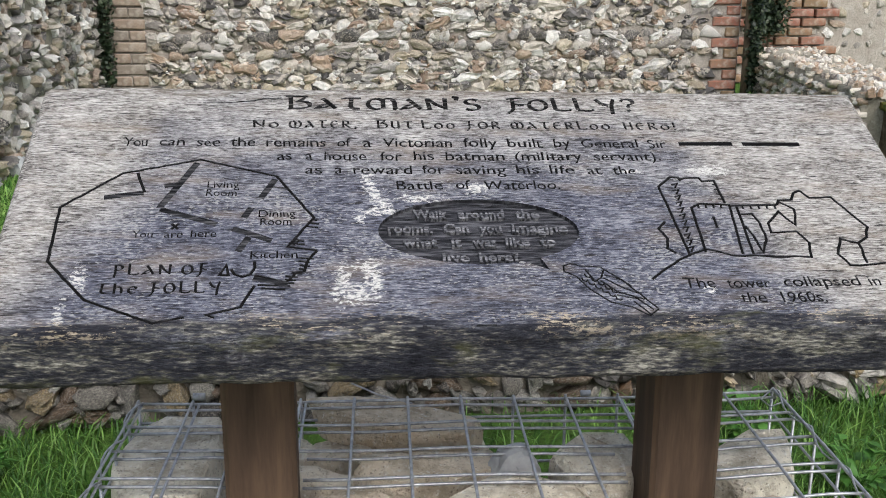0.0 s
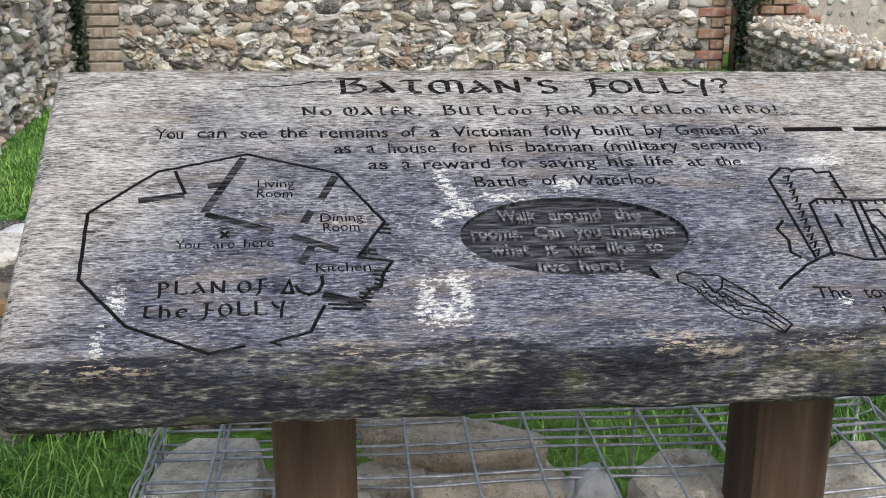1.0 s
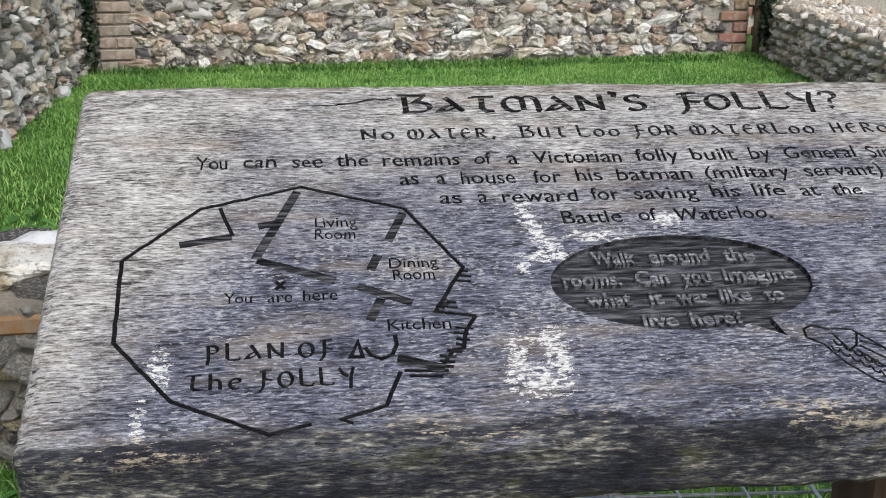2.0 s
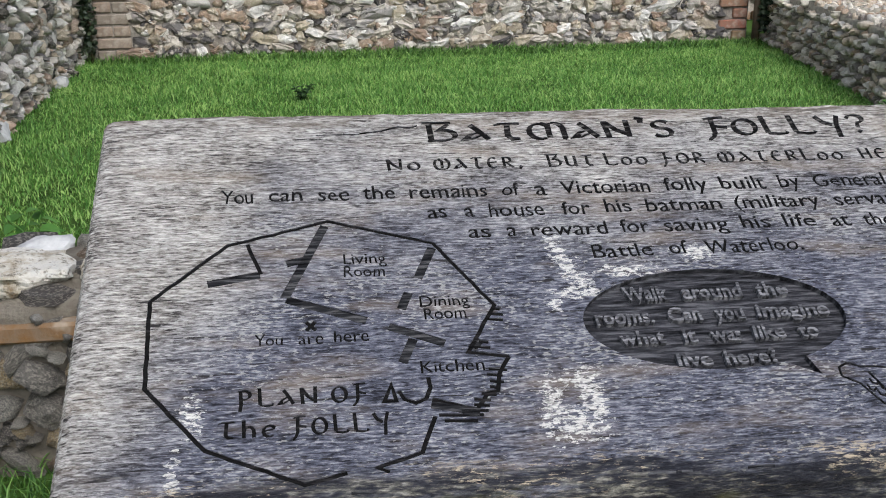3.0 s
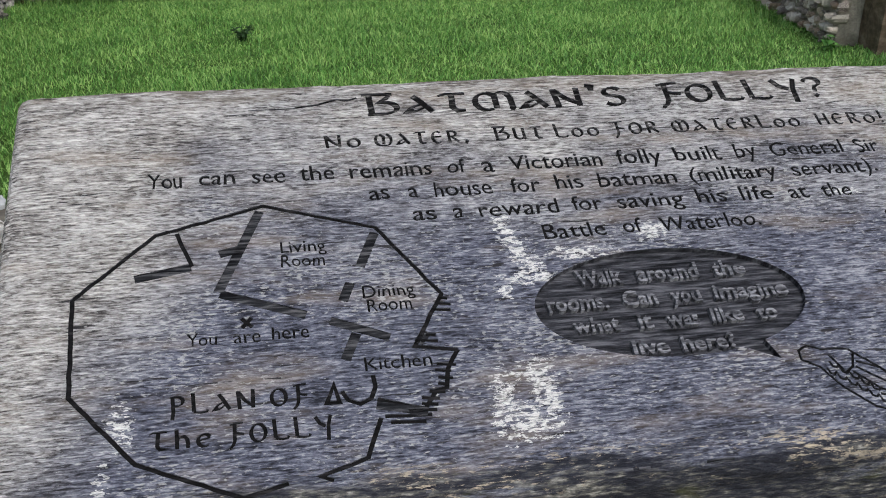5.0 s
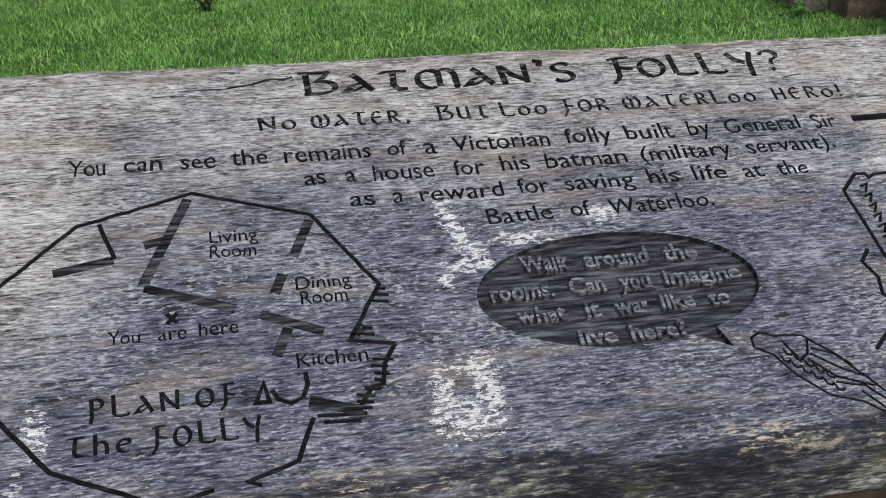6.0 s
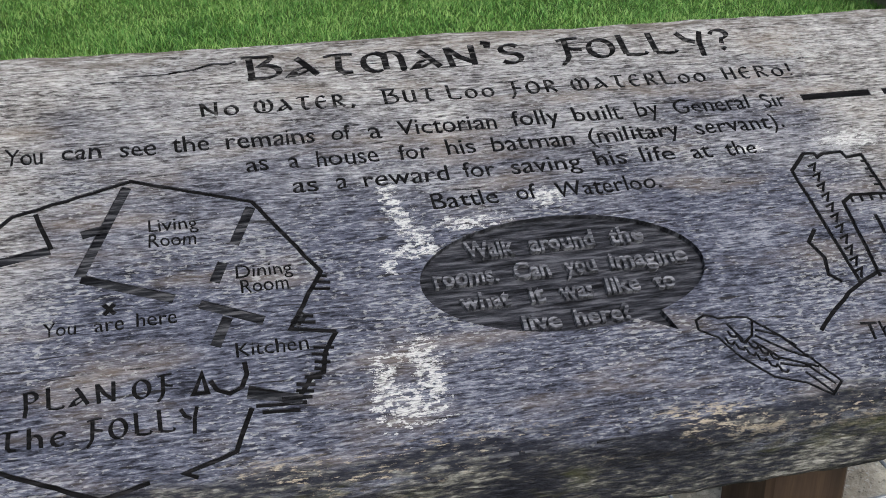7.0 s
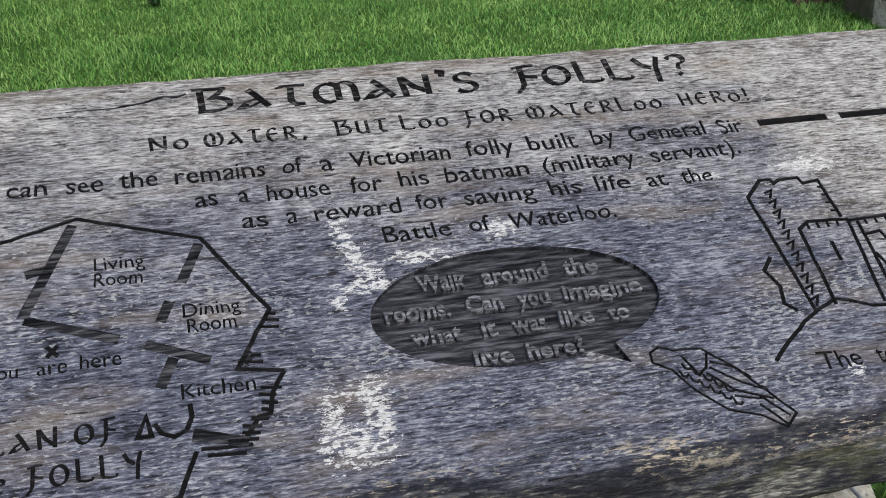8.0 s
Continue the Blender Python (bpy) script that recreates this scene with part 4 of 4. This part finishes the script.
def carved_sign():
    sign = empty("information_sign", pose(0.12, 0.09, 0), "weathered grey oak sign with carved lettering on brown posts", "sign")
    base = pose(-0.12, -0.09, 0)
    rng = random.Random(3)
    deep, fill = -0.0045, -0.0013
    words, cutters = [], []
    for kind, v, cap, row in LETTERING:
        for word, a, b in row:
            sway = rng.uniform(-0.0008, 0.0008)
            if kind in ("title", "heading", "uncial"):
                strokes = uncial_strokes(word, a, b, v, cap)
                pen = nib(cap * (0.235 if kind == "title" else 0.185))
                words.append((kind, joined([stroke_solid(l, pen, deep, fill - 0.00012 * (i % 4)) for i, l in enumerate(strokes)])))
                cutters += [stroke_solid(l, pen, deep, 0.01) for l in strokes]
                continue
            fat = 0.008 if kind == "line" else 0.006
            words.append((kind, word_solid(word, a, b, v, cap, deep, fill, fat, sway)))
            cutters.append(word_solid(word, a, b, v, cap, deep, 0.01, fat, sway))
    for a, b in ((0.374, 0.442), (0.455, 0.529)):
        bar = [(a, 0.1480), (b, 0.1480), (b, 0.1555), (a, 0.1555)]
        words.append(("bar", prism(bar, deep, fill)))
        cutters.append(prism(bar, deep, 0.01))
    figures = []
    for name, label, lines, width in (("carved_plan", "carved floor plan outline", PLAN_OUTLINE, 0.0034), ("carved_plan_wall", "hatched wall of the carved plan", PLAN_WALLS, 0.0075), ("carved_tower", "carved outline of a tower", TOWER, 0.0034),
                                      ("carved_ruin", "carved outline of a ruin", RUIN, 0.0032), ("carved_tree", "carved outline of a tree", TREE, 0.0034), ("carved_shape", "carved leaf-like shape", PLAIN_SHAPE, 0.0021)):
        if name == "carved_plan_wall":
            for l in lines:
                figures.append((name, label, [l], width))
        else:
            figures.append((name, label, [wavering(l, sway=0.0022 if name in ("carved_tree", "carved_ruin") else 0.0009) for l in lines], width))
    teeth = []
    for i in range(11):
        x, y = 0.3490 - 0.00086 * i, 0.0761 - 0.01079 * i
        teeth.append([(x - 0.004, y - 0.003), (x + 0.004, y), (x - 0.001, y - 0.009)])
    for i in range(4):
        teeth.append([(0.3997, 0.0730 - 0.0085 * i), (0.3947, 0.0740 - 0.0085 * i)])
    for i in range(4):
        teeth.append([(0.3680 + 0.009 * i, 0.0385), (0.3675 + 0.009 * i, 0.0315)])
    for i in range(5):
        teeth.append([(0.4201 + 0.0097 * i, 0.0372), (0.4201 + 0.0097 * i, 0.0302)])
    for i, (y, a, b) in enumerate(CHISEL_ROWS):
        figures.append(("carved_notch", "row of chisel cuts beside the carved plan", [[(a, y + 0.0007), ((a + b) / 2, y - 0.0004), (b, y - 0.0012)]], 0.0030))
    # small curved cuts over the lower side of the leaf-like shape
    for i in range(11):
        x, y = 0.2130 + 0.0062 * (i // 2) + 0.004 * (i % 2), -0.0800 - 0.0056 * (i // 2) + 0.0055 * (i % 2)
        figures.append(("carved_notch", "small curved carved cut", [[(x - 0.0028, y + 0.002), (x - 0.002, y - 0.0028), (x + 0.001, y - 0.0042), (x + 0.0036, y - 0.002)]], 0.0019))
    for l in teeth:
        figures.append(("carved_notch", "small carved notch", [l], 0.0026))
    figures.append(("crack", "dark crack in the weathered wood", [[(-0.165, 0.231), (-0.145, 0.234), (-0.128, 0.240), (-0.118, 0.238), (-0.110, 0.241)]], 0.0022))
    figures.append(("crack", "dark crack in the weathered wood", [[(-0.205, 0.230), (-0.185, 0.2305), (-0.165, 0.2305)]], 0.0012))
    for name, label, lines, width in figures:
        cutters += [stroke_solid(l, width, deep, 0.01) for l in lines]
    oval = ellipse_points()
    cutters.append(prism(oval, -0.0052, 0.0101))

    cutter = part("cutter", joined(cutters), M_RECESS)
    board = part("board", board_blank(), M_BOARD, sign, "thick silver-grey oak plank with a dark front edge", base @ BOARD_M)
    board.data.materials.append(M_RECESS)
    cutter.matrix_basis = sign.matrix_basis @ board.matrix_basis
    cut = board.modifiers.new("cut", "BOOLEAN")
    cut.operation, cut.solver, cut.use_self, cut.object = "DIFFERENCE", "EXACT", True, cutter
    bpy.context.view_layer.update()
    carved = bpy.data.meshes.new_from_object(board.evaluated_get(bpy.context.evaluated_depsgraph_get()))
    board.modifiers.remove(cut)
    bpy.data.objects.remove(cutter)
    if len(carved.polygons) > 200:
        board.data = carved
    board.data.materials.clear()
    for m in (M_BOARD, M_RECESS):
        board.data.materials.append(m)
    for p in board.data.polygons:
        c = p.center
        inside = U0 + 0.015 < c.x < U1 - 0.015 and -0.1440 < c.y < V1 - 0.015 and -0.0062 < c.z < -0.0004
        p.material_index = 1 if inside else 0
        p.use_smooth = c.y < -0.1440 or c.z < -0.008
    for kind, bm in words:
        part("lettering" if kind != "bar" else "bar", bm, M_FADED if kind in ("title", "heading") else M_CARVED, board)
    for name, label, lines, width in figures:
        part(name, joined([stroke_solid(l, width, deep, fill - 0.00012 * (i % 3)) for i, l in enumerate(lines)]), M_HATCHED if name == "carved_plan_wall" else M_CARVED, board, label)
    for v, cap, row in RAISED:
        for word, a, b in row:
            part("raised_lettering", word_solid(word, a, b, v, cap, -0.0056, -0.0012, 0.022), M_RAISED, board, "raised grey wooden letters")

    def post(x, y, w, d, top_front, top_back):
        stations = []
        for z in (-0.3, 0.0, 0.2, 0.4, None):
            ring = []
            for px, py in ((0.006, 0), (w - 0.006, 0), (w, 0.006), (w, d - 0.006), (w - 0.006, d), (0.006, d), (0, d - 0.006), (0, 0.006)):
                t = top_front + (top_back - top_front) * py / d
                ring.append((x + px + (0.0015 * n3(x, z or 1, 0, 5)), y + py, t if z is None else z))
            stations.append(ring)
        v, f = sweep(stations)
        me = mesh_of("post", v, f, False)
        return part("post", me, M_POST, sign, "", base)

    slope = math.tan(radians(27.82))
    for x, y in ((-0.186, 0.053), (0.334, 0.038)):
        f = 0.74 + slope * y - 0.060 / math.cos(radians(27.82)) - 0.02 * (x + 0.04) + 0.010
        post(x, y, 0.086, 0.088, f, f + slope * 0.088)


carved_sign()


# ---------------------------------------------------------------- wire gabion with stones
def rod(points, r=0.0022, sides=6):
    stations = []
    for i, p in enumerate(points):
        a = Vector(points[max(i - 1, 0)])
        b = Vector(points[min(i + 1, len(points) - 1)])
        d = (b - a).normalized()
        q = d.to_track_quat("Z", "Y").to_matrix()
        stations.append([tuple(Vector(p) + q @ Vector((r * math.cos(6.2832 * k / sides), r * math.sin(6.2832 * k / sides), 0))) for k in range(sides)])
    v, f = sweep(stations)
    return mesh_of("wire", v, f)


def gabion():
    rng = random.Random(8)
    gx0, gx1, gy0, gy1, top, foot = -0.361, 0.572, -0.62, 0.315, 0.404, 0.0
    basket = empty("gabion_basket", pose(0.13, -0.15, 0, 0, 0, -3.2), "galvanised welded wire gabion basket round the sign posts", "gabion")
    back = pose(-0.13, 0.15, 0)

    def wire(points, r=0.0021):
        part("wire", rod(points, r), M_WIRE, basket, "", back)

    def sag(x, y):
        return top + 0.006 * n3(x, y, 0, 4) - 0.006 * math.sin(3.1416 * (x - gx0) / (gx1 - gx0))

    cell = 0.0765
    nx = int(round((gx1 - gx0) / cell))
    ny = int(round((gy1 - gy0) / cell))
    for lay, dz in ((0, 0.0), (1, -0.006)):
        for i in range(nx + 1):
            x = gx0 + (gx1 - gx0) * i / nx + (0.009 * rng.uniform(0.4, 1) if lay else 0)
            if lay and i not in (0, 1, 3, nx - 3, nx):
                continue
            for a, b in ([(gy0, -0.10), (0.15, gy1)] if -0.2 < x < -0.09 or 0.32 < x < 0.43 else [(gy0, gy1)]):
                wire([(x + 0.003 * n3(i, y, lay), a + (b - a) * y / 8, sag(x, a + (b - a) * y / 8) + dz) for y in range(9)])
        for j in range(ny + 1):
            y = gy0 + (gy1 - gy0) * j / ny - (0.010 if lay else 0)
            drop = -0.0045 + dz
            # the rows stop at the posts that stand among them
            for a, b in ([(gx0, -0.192), (-0.108, 0.300), (0.402, gx1)] if -0.06 < y < 0.15 else [(gx0, gx1)]):
                wire([(a + (b - a) * i / 8, y + 0.005 * n3(i * 0.4, j, lay + 5), sag(a + (b - a) * i / 8, y) + drop) for i in range(9)])
    # sides: front, back and the two flanks
    for j in range(6):
        z = foot + (top - foot) * j / 5.5
        for a, b in (((gx0, gy0), (gx1, gy0)), ((gx0, gy1), (gx1, gy1)), ((gx0, gy0), (gx0, gy1)), ((gx1, gy0), (gx1, gy1))):
            wire([(a[0] + (b[0] - a[0]) * k / 4, a[1] + (b[1] - a[1]) * k / 4, z) for k in range(5)])
    for i in range(nx + 1):
        x = gx0 + (gx1 - gx0) * i / nx
        for y in (gy0, gy1):
            wire([(x, y, foot), (x, y, top - 0.003)])
    for j in range(1, ny):
        y = gy0 + (gy1 - gy0) * j / ny
        for x in (gx0, gx1):
            wire([(x, y, foot), (x + 0.004, y, top - 0.003)])
    # lacing wire wound round the upper edges
    for a, b, turns in (((gx0, gy1), (gx0, -0.3), 5), ((gx1, gy1), (gx1, -0.3), 5)):
        pts = []
        for k in range(turns * 8 + 1):
            t = k / (turns * 8)
            w = 6.2832 * t * turns
            x, y = a[0] + (b[0] - a[0]) * t, a[1] + (b[1] - a[1]) * t
            off = 0.006
            pts.append((x + (off * math.cos(w) if a[0] == b[0] else 0), y + (off * math.cos(w) if a[1] == b[1] else 0), sag(x, y) - 0.003 + off * math.sin(w)))
        part("lacing_wire", rod(pts, 0.0014, 5), M_WIRE, basket, "thin lacing wire wound along the edge", back)
    # short loose ends
    part("tie_wire", rod([(-0.055, 0.345, 0.412), (-0.015, 0.328, 0.400), (0.035, 0.305, 0.395)], 0.0014, 5), M_WIRE, basket, "loose twisted tie wire", back)
    part("tie_wire", rod([(0.57, 0.31, 0.406), (0.55, 0.30, 0.394), (0.56, 0.285, 0.388), (0.585, 0.29, 0.396)], 0.0014, 5), M_WIRE, basket, "loose twisted tie wire", back)
    part("clip", rod([(-0.285, 0.328, 0.402), (-0.268, 0.328, 0.402)], 0.006, 8), M_WIRE, basket, "crimped steel clip", back)
    part("clip", rod([(0.285, 0.324, 0.398), (0.30, 0.324, 0.398)], 0.005, 8), M_WIRE, basket, "crimped steel clip", back)


gabion()


def gabion_stones():
    rng = random.Random(21)
    label = "pale angular limestone rock inside the wire gabion"
    # x, y, top height, size x, y, thickness, turn, tilt
    shown = [(-0.268, 0.215, 0.393, 0.150, 0.285, 0.13, -10, 2), (0.030, 0.305, 0.396, 0.275, 0.085, 0.05, -25, 7), (-0.075, 0.190, 0.360, 0.165, 0.090, 0.08, -22, 8), (0.062, 0.176, 0.388, 0.230, 0.100, 0.13, 16, 12),
             (-0.022, 0.074, 0.382, 0.145, 0.125, 0.14, -4, 5), (0.172, 0.055, 0.390, 0.250, 0.165, 0.15, -10, 8), (0.300, 0.168, 0.392, 0.150, 0.185, 0.15, 6, 10), (0.520, 0.160, 0.388, 0.120, 0.215, 0.13, -26, 8),
             (0.480, 0.010, 0.372, 0.130, 0.100, 0.14, 12, 6), (-0.262, -0.02, 0.375, 0.170, 0.160, 0.15, -9, 4), (-0.11, -0.03, 0.345, 0.15, 0.12, 0.14, 12, 4), (0.03, -0.07, 0.375, 0.20, 0.14, 0.15, 8, 5),
             (0.235, -0.10, 0.38, 0.20, 0.13, 0.15, -14, 4), (0.42, -0.09, 0.375, 0.16, 0.12, 0.15, 12, 3), (-0.20, -0.20, 0.38, 0.22, 0.17, 0.15, 20, 3), (0.06, -0.24, 0.38, 0.24, 0.18, 0.15, -15, 3), (0.34, -0.25, 0.38, 0.25, 0.17, 0.15, 8, 4)]
    for i, (x, y, t, sx, sy, sz, turn, tilt) in enumerate(shown):
        sz += 0.09 if sz > 0.06 else 0.0
        ob = part("stone", hull_rock("stone", sx * 0.94, sy * 0.9, sz, M_STONE, 60 + i), None, None, label, pose(x, y, t - 0.008 - sz * 0.5, tilt, rng.uniform(-5, 5), turn))
        tagged(ob, category="stone", group="stones in the gabion")
    ob = part("flint_stone", rock_mesh("flint_stone", 0.075, 0.065, 0.07, M_PALEFLINT, 90, 6, 0.12, 0.25), None, None, "rounded pale grey flint among the gabion stones", pose(0.192, 0.158, 0.352, 8, 12, 30))
    tagged(ob, category="stone", group="stones in the gabion")
    # the filling at the back and below
    for i in range(6):
        ob = part("stone", hull_rock("stone", 0.12, 0.085, 0.35, M_STONE, 300 + i), None, None, label, pose(-0.30 + 0.083 * i, 0.285, 0.17, rng.uniform(-3, 3), rng.uniform(-4, 4), rng.uniform(-8, 8)))
        tagged(ob, category="stone", group="stones in the gabion")
    for i in range(132):
        x, y = -0.30 + 0.083 * (i % 11) + rng.uniform(-0.02, 0.02), -0.56 + 0.076 * (i // 11) + rng.uniform(-0.02, 0.02)
        big = rng.uniform(0.12, 0.17)
        high = rng.uniform(0.14, 0.17) + (0.17 if y < -0.32 else 0.0)
        ob = part("stone", hull_rock("stone", big, big * rng.uniform(0.8, 1), high, M_STONE, 100 + i), None, None, label, pose(x, y, high * 0.46, rng.uniform(-8, 8), rng.uniform(-8, 8), rng.uniform(0, 180)))
        tagged(ob, category="stone", group="stones in the gabion")


gabion_stones()


# ---------------------------------------------------------------- top stones of the low wall and loose stones
def loose_stones():
    rng = random.Random(33)
    x = -1.3
    i = 0
    while x < 2.2:
        w = rng.uniform(0.12, 0.26)
        ob = part("coping_stone", rock_mesh("coping_stone", w, rng.uniform(0.17, 0.23), rng.uniform(0.06, 0.085), M_SLAB, 200 + i, 8, 0.2, 0.6), None, None, "chalky white flint slab bedded on the low wall", pose(x + w / 2, 1.215 + rng.uniform(-0.015, 0.02), 0.365, rng.uniform(-5, 5), rng.uniform(-5, 5), rng.uniform(-15, 15)))
        tagged(ob, category="stone", group="coping stones")
        ob = part("coping_flint", rock_mesh("coping_flint", w * 0.6, 0.10, 0.055, M_PALEFLINT, 260 + i, 5, 0.16, 0.35), None, None, "pale flint at the back of the low wall", pose(x + w / 2, 1.43, 0.355, 0, 0, rng.uniform(-30, 30)))
        tagged(ob, category="stone", group="coping stones")
        x += w * rng.uniform(1.02, 1.2)
        i += 1
    ob = part("fallen_stone", rock_mesh("fallen_stone", 0.09, 0.08, 0.11, M_PALEFLINT, 300, 3, 0.14, 0.6), None, None, "pale flint leaning at the foot of the side wall", pose(-1.50, 3.98, 0.045, 8, -12, 0))
    tagged(ob, category="stone")
    ob = part("fallen_stone", rock_mesh("fallen_stone", 0.08, 0.07, 0.07, M_PALEFLINT, 301, 3, 0.14, 0.4), None, None, "white flint at the foot of the side wall", pose(-1.51, 5.35, 0.03))
    tagged(ob, category="stone")


loose_stones()


# ---------------------------------------------------------------- grass, weeds and ivy
def blades(name, count, area, height, width, mat, label, seed, dense=None):
    """Bent blades of grass as one mesh. area: x0, x1, y0, y1."""
    r = np.random.RandomState(seed)
    x, y = r.uniform(area[0], area[1], count), r.uniform(area[2], area[3], count)
    if dense:
        ok = np.array([dense(a, b, c) for a, b, c in zip(x, y, r.rand(count))])
        x, y = x[ok], y[ok]
        count = len(x)
    patch = np.array([n3(a, b, 7.7, 1.6) for a, b in zip(x, y)])
    z = np.array([ground_height(a, b) for a, b in zip(x, y)]) - 0.004
    h = height * r.uniform(0.5, 1.3, count) * (1 + 0.45 * patch)
    w = width * r.uniform(0.7, 1.3, count)
    a, lean = r.uniform(0, 6.283, count), h * r.uniform(0.2, 1.5, count)
    dx, dy = np.cos(a), np.sin(a)
    b = a + 1.57 + r.uniform(-0.5, 0.5, count)
    sx, sy = np.cos(b) * w / 2, np.sin(b) * w / 2
    v = np.empty((count, 5, 3))
    for k, (f, up, wide) in enumerate(((0, 0, -1), (0, 0, 1), (0.35, 0.62, 0.8), (0.35, 0.62, -0.8), (1, 0.95, 0))):
        v[:, k, 0] = x + dx * lean * f + sx * wide
        v[:, k, 1] = y + dy * lean * f + sy * wide
        v[:, k, 2] = z + h * up
    o = np.arange(count)[:, None] * 5
    quads, tips = o + np.array([0, 1, 2, 3]), o + np.array([3, 2, 4])
    me = bpy.data.meshes.new(name)
    me.from_pydata(v.reshape(-1, 3).tolist(), [], quads.tolist() + tips.tolist())
    me.materials.append(mat)
    return tagged(part(name, me, None), label, "grass", kind="stuff")


blades("lawn_grass", 240000, (-1.55, 3.4, 1.42, 6.3), 0.027, 0.0040, M_GRASS, "short green lawn grass in the ruined courtyard", 1, lambda x, y, c: c < 0.4 + 0.6 * (y / 6.5))
blades("tall_grass", 16000, (-1.7, 2.1, 0.36, 1.12), 0.055, 0.0036, M_GRASS_NEAR, "long uncut grass along the low wall", 2, lambda x, y, c: c < (1 if x < -0.42 or x > 0.62 else 0 if x < 0.12 else 0.3))
blades("edge_grass", 5000, (-1.5, 2.95, 6.02, 6.27), 0.05, 0.006, M_GRASS_NEAR, "longer grass at the foot of the flint wall", 3)
blades("rough_grass", 4000, (-1.9, -0.36, -0.6, 0.36), 0.08, 0.0042, M_GRASS_NEAR, "rough grass beside the gabion", 4)
blades("rough_grass", 4000, (0.63, 2.1, -0.6, 0.36), 0.06, 0.0042, M_GRASS, "rough grass beside the gabion", 5)


def leaf_shape(long, wide, fold=0.15):
    """A pointed leaf that lies along +y."""
    out = [(0, 0), (0.38, 0.16), (0.5, 0.42), (0.33, 0.72), (0, 1), (-0.33, 0.72), (-0.5, 0.42), (-0.38, 0.16)]
    verts = [(x * wide, y * long, abs(x) * wide * fold * 2 - 0.25 * long * y * y) for x, y in out] + [(0, 0.42 * long, -0.04 * long)]
    faces = [(8, i, (i + 1) % 8) for i in range(8)]
    return verts, faces


def leafy(name, spots, mat, label, category, long, stem=None, parent=None):
    """spots: (place, direction matrix, scale). The leaves become one part."""
    v0, f0 = leaf_shape(long, long * 0.75)
    verts, faces = [], []
    for p, q, s in spots:
        o = len(verts)
        verts += [Vector(p) + q @ (Vector(v) * s) for v in v0]
        faces += [tuple(i + o for i in f) for f in f0]
    me = mesh_of(name, verts, faces)
    me.materials.append(mat)
    return me


def turned(rng, tilt0=20, tilt1=100):
    return Euler((radians(rng.uniform(-tilt1, -tilt0)) + 1.57, rng.uniform(-0.4, 0.4), rng.uniform(0, 6.28))).to_matrix()


def weed(x, y, reach, count, long, mat, label, seed):
    rng = random.Random(seed)
    z = ground_height(x, y)
    plant = empty("weed", pose(x, y, z), label, "plant")
    shoots = max(3, count // 6)
    spots = []
    for s in range(shoots):
        a = 6.2832 * s / shoots + rng.uniform(-0.3, 0.3)
        tip = Vector((math.cos(a) * reach * rng.uniform(0.4, 1), math.sin(a) * reach * rng.uniform(0.4, 1), reach * rng.uniform(0.6, 1.5)))
        part("stem", rod([(0, 0, -0.01), tuple(tip * 0.5 + Vector((0, 0, 0.02))), tuple(tip)], 0.0016, 5), mat, plant)
        for k in range(6):
            t = rng.uniform(0.35, 1)
            spots.append((tip * t, Euler((rng.uniform(-0.5, 0.6), rng.uniform(-0.4, 0.4), rng.uniform(0, 6.28))).to_matrix(), rng.uniform(0.6, 1.2)))
    part("leaves", leafy("leaves", spots, mat, "", "", long), None, plant)


weed(0.955, 0.66, 0.10, 66, 0.030, M_WEED, "broad-leaved green weed in the grass by the low wall", 1)
weed(0.83, 0.90, 0.08, 54, 0.028, M_WEED, "broad-leaved green weed in the grass by the low wall", 2)
weed(-0.74, 0.86, 0.06, 26, 0.035, M_WEED, "broad-leaved green weed at the foot of the low wall", 3)
weed(-1.04, 2.48, 0.10, 30, 0.07, M_WEED, "broad-leaved green weed behind the low wall", 4)
weed(-0.18, 4.70, 0.06, 60, 0.028, M_DARKWEED, "small dark weed clump in the lawn", 5)
weed(2.52, 3.85, 0.05, 24, 0.04, M_WEED, "green weed at the foot of the stone pier", 6)


def ivy(x, y, z0, z1, wide, count, seed, spread=None, low=0.08, trunk=0.012):
    rng = random.Random(seed)
    plant = empty("ivy", pose(x, y, z0), "dark green ivy climbing the end of the flint wall", "ivy")
    stem = [(0.02 * n3(i, seed, 0) - (trunk - 0.012) * 2.6, -0.02, (z1 - z0) * i / 6) for i in range(7)]
    part("stem", rod(stem, trunk, 8), M_STEM, plant)
    spots = []
    for _ in range(count):
        z = rng.uniform(low, z1 - z0)
        bulge = wide * (0.7 + 0.6 * n3(z * 3, seed, 1)) * (1.4 if spread and z > spread else 1)
        p = Vector((rng.gauss(0, 0.5) * bulge, -abs(rng.gauss(0.03, 0.05)), z))
        q = Euler((radians(rng.uniform(170, 285)), rng.uniform(-0.9, 0.9), rng.uniform(-1.4, 1.4))).to_matrix()
        spots.append((p, q, rng.uniform(0.6, 1.25)))
    part("leaves", leafy("leaves", spots, M_IVY, "", "", 0.036), None, plant)


ivy(2.955, 6.23, 0.0, 1.4, 0.062, 2800, 1, None, 0.1, 0.028)
ivy(-1.47, 6.20, 0.0, 1.4, 0.045, 1000, 2, 0.45)
ivy(3.52, 7.30, 0.0, 0.80, 0.24, 900, 3, 0, 0.42)
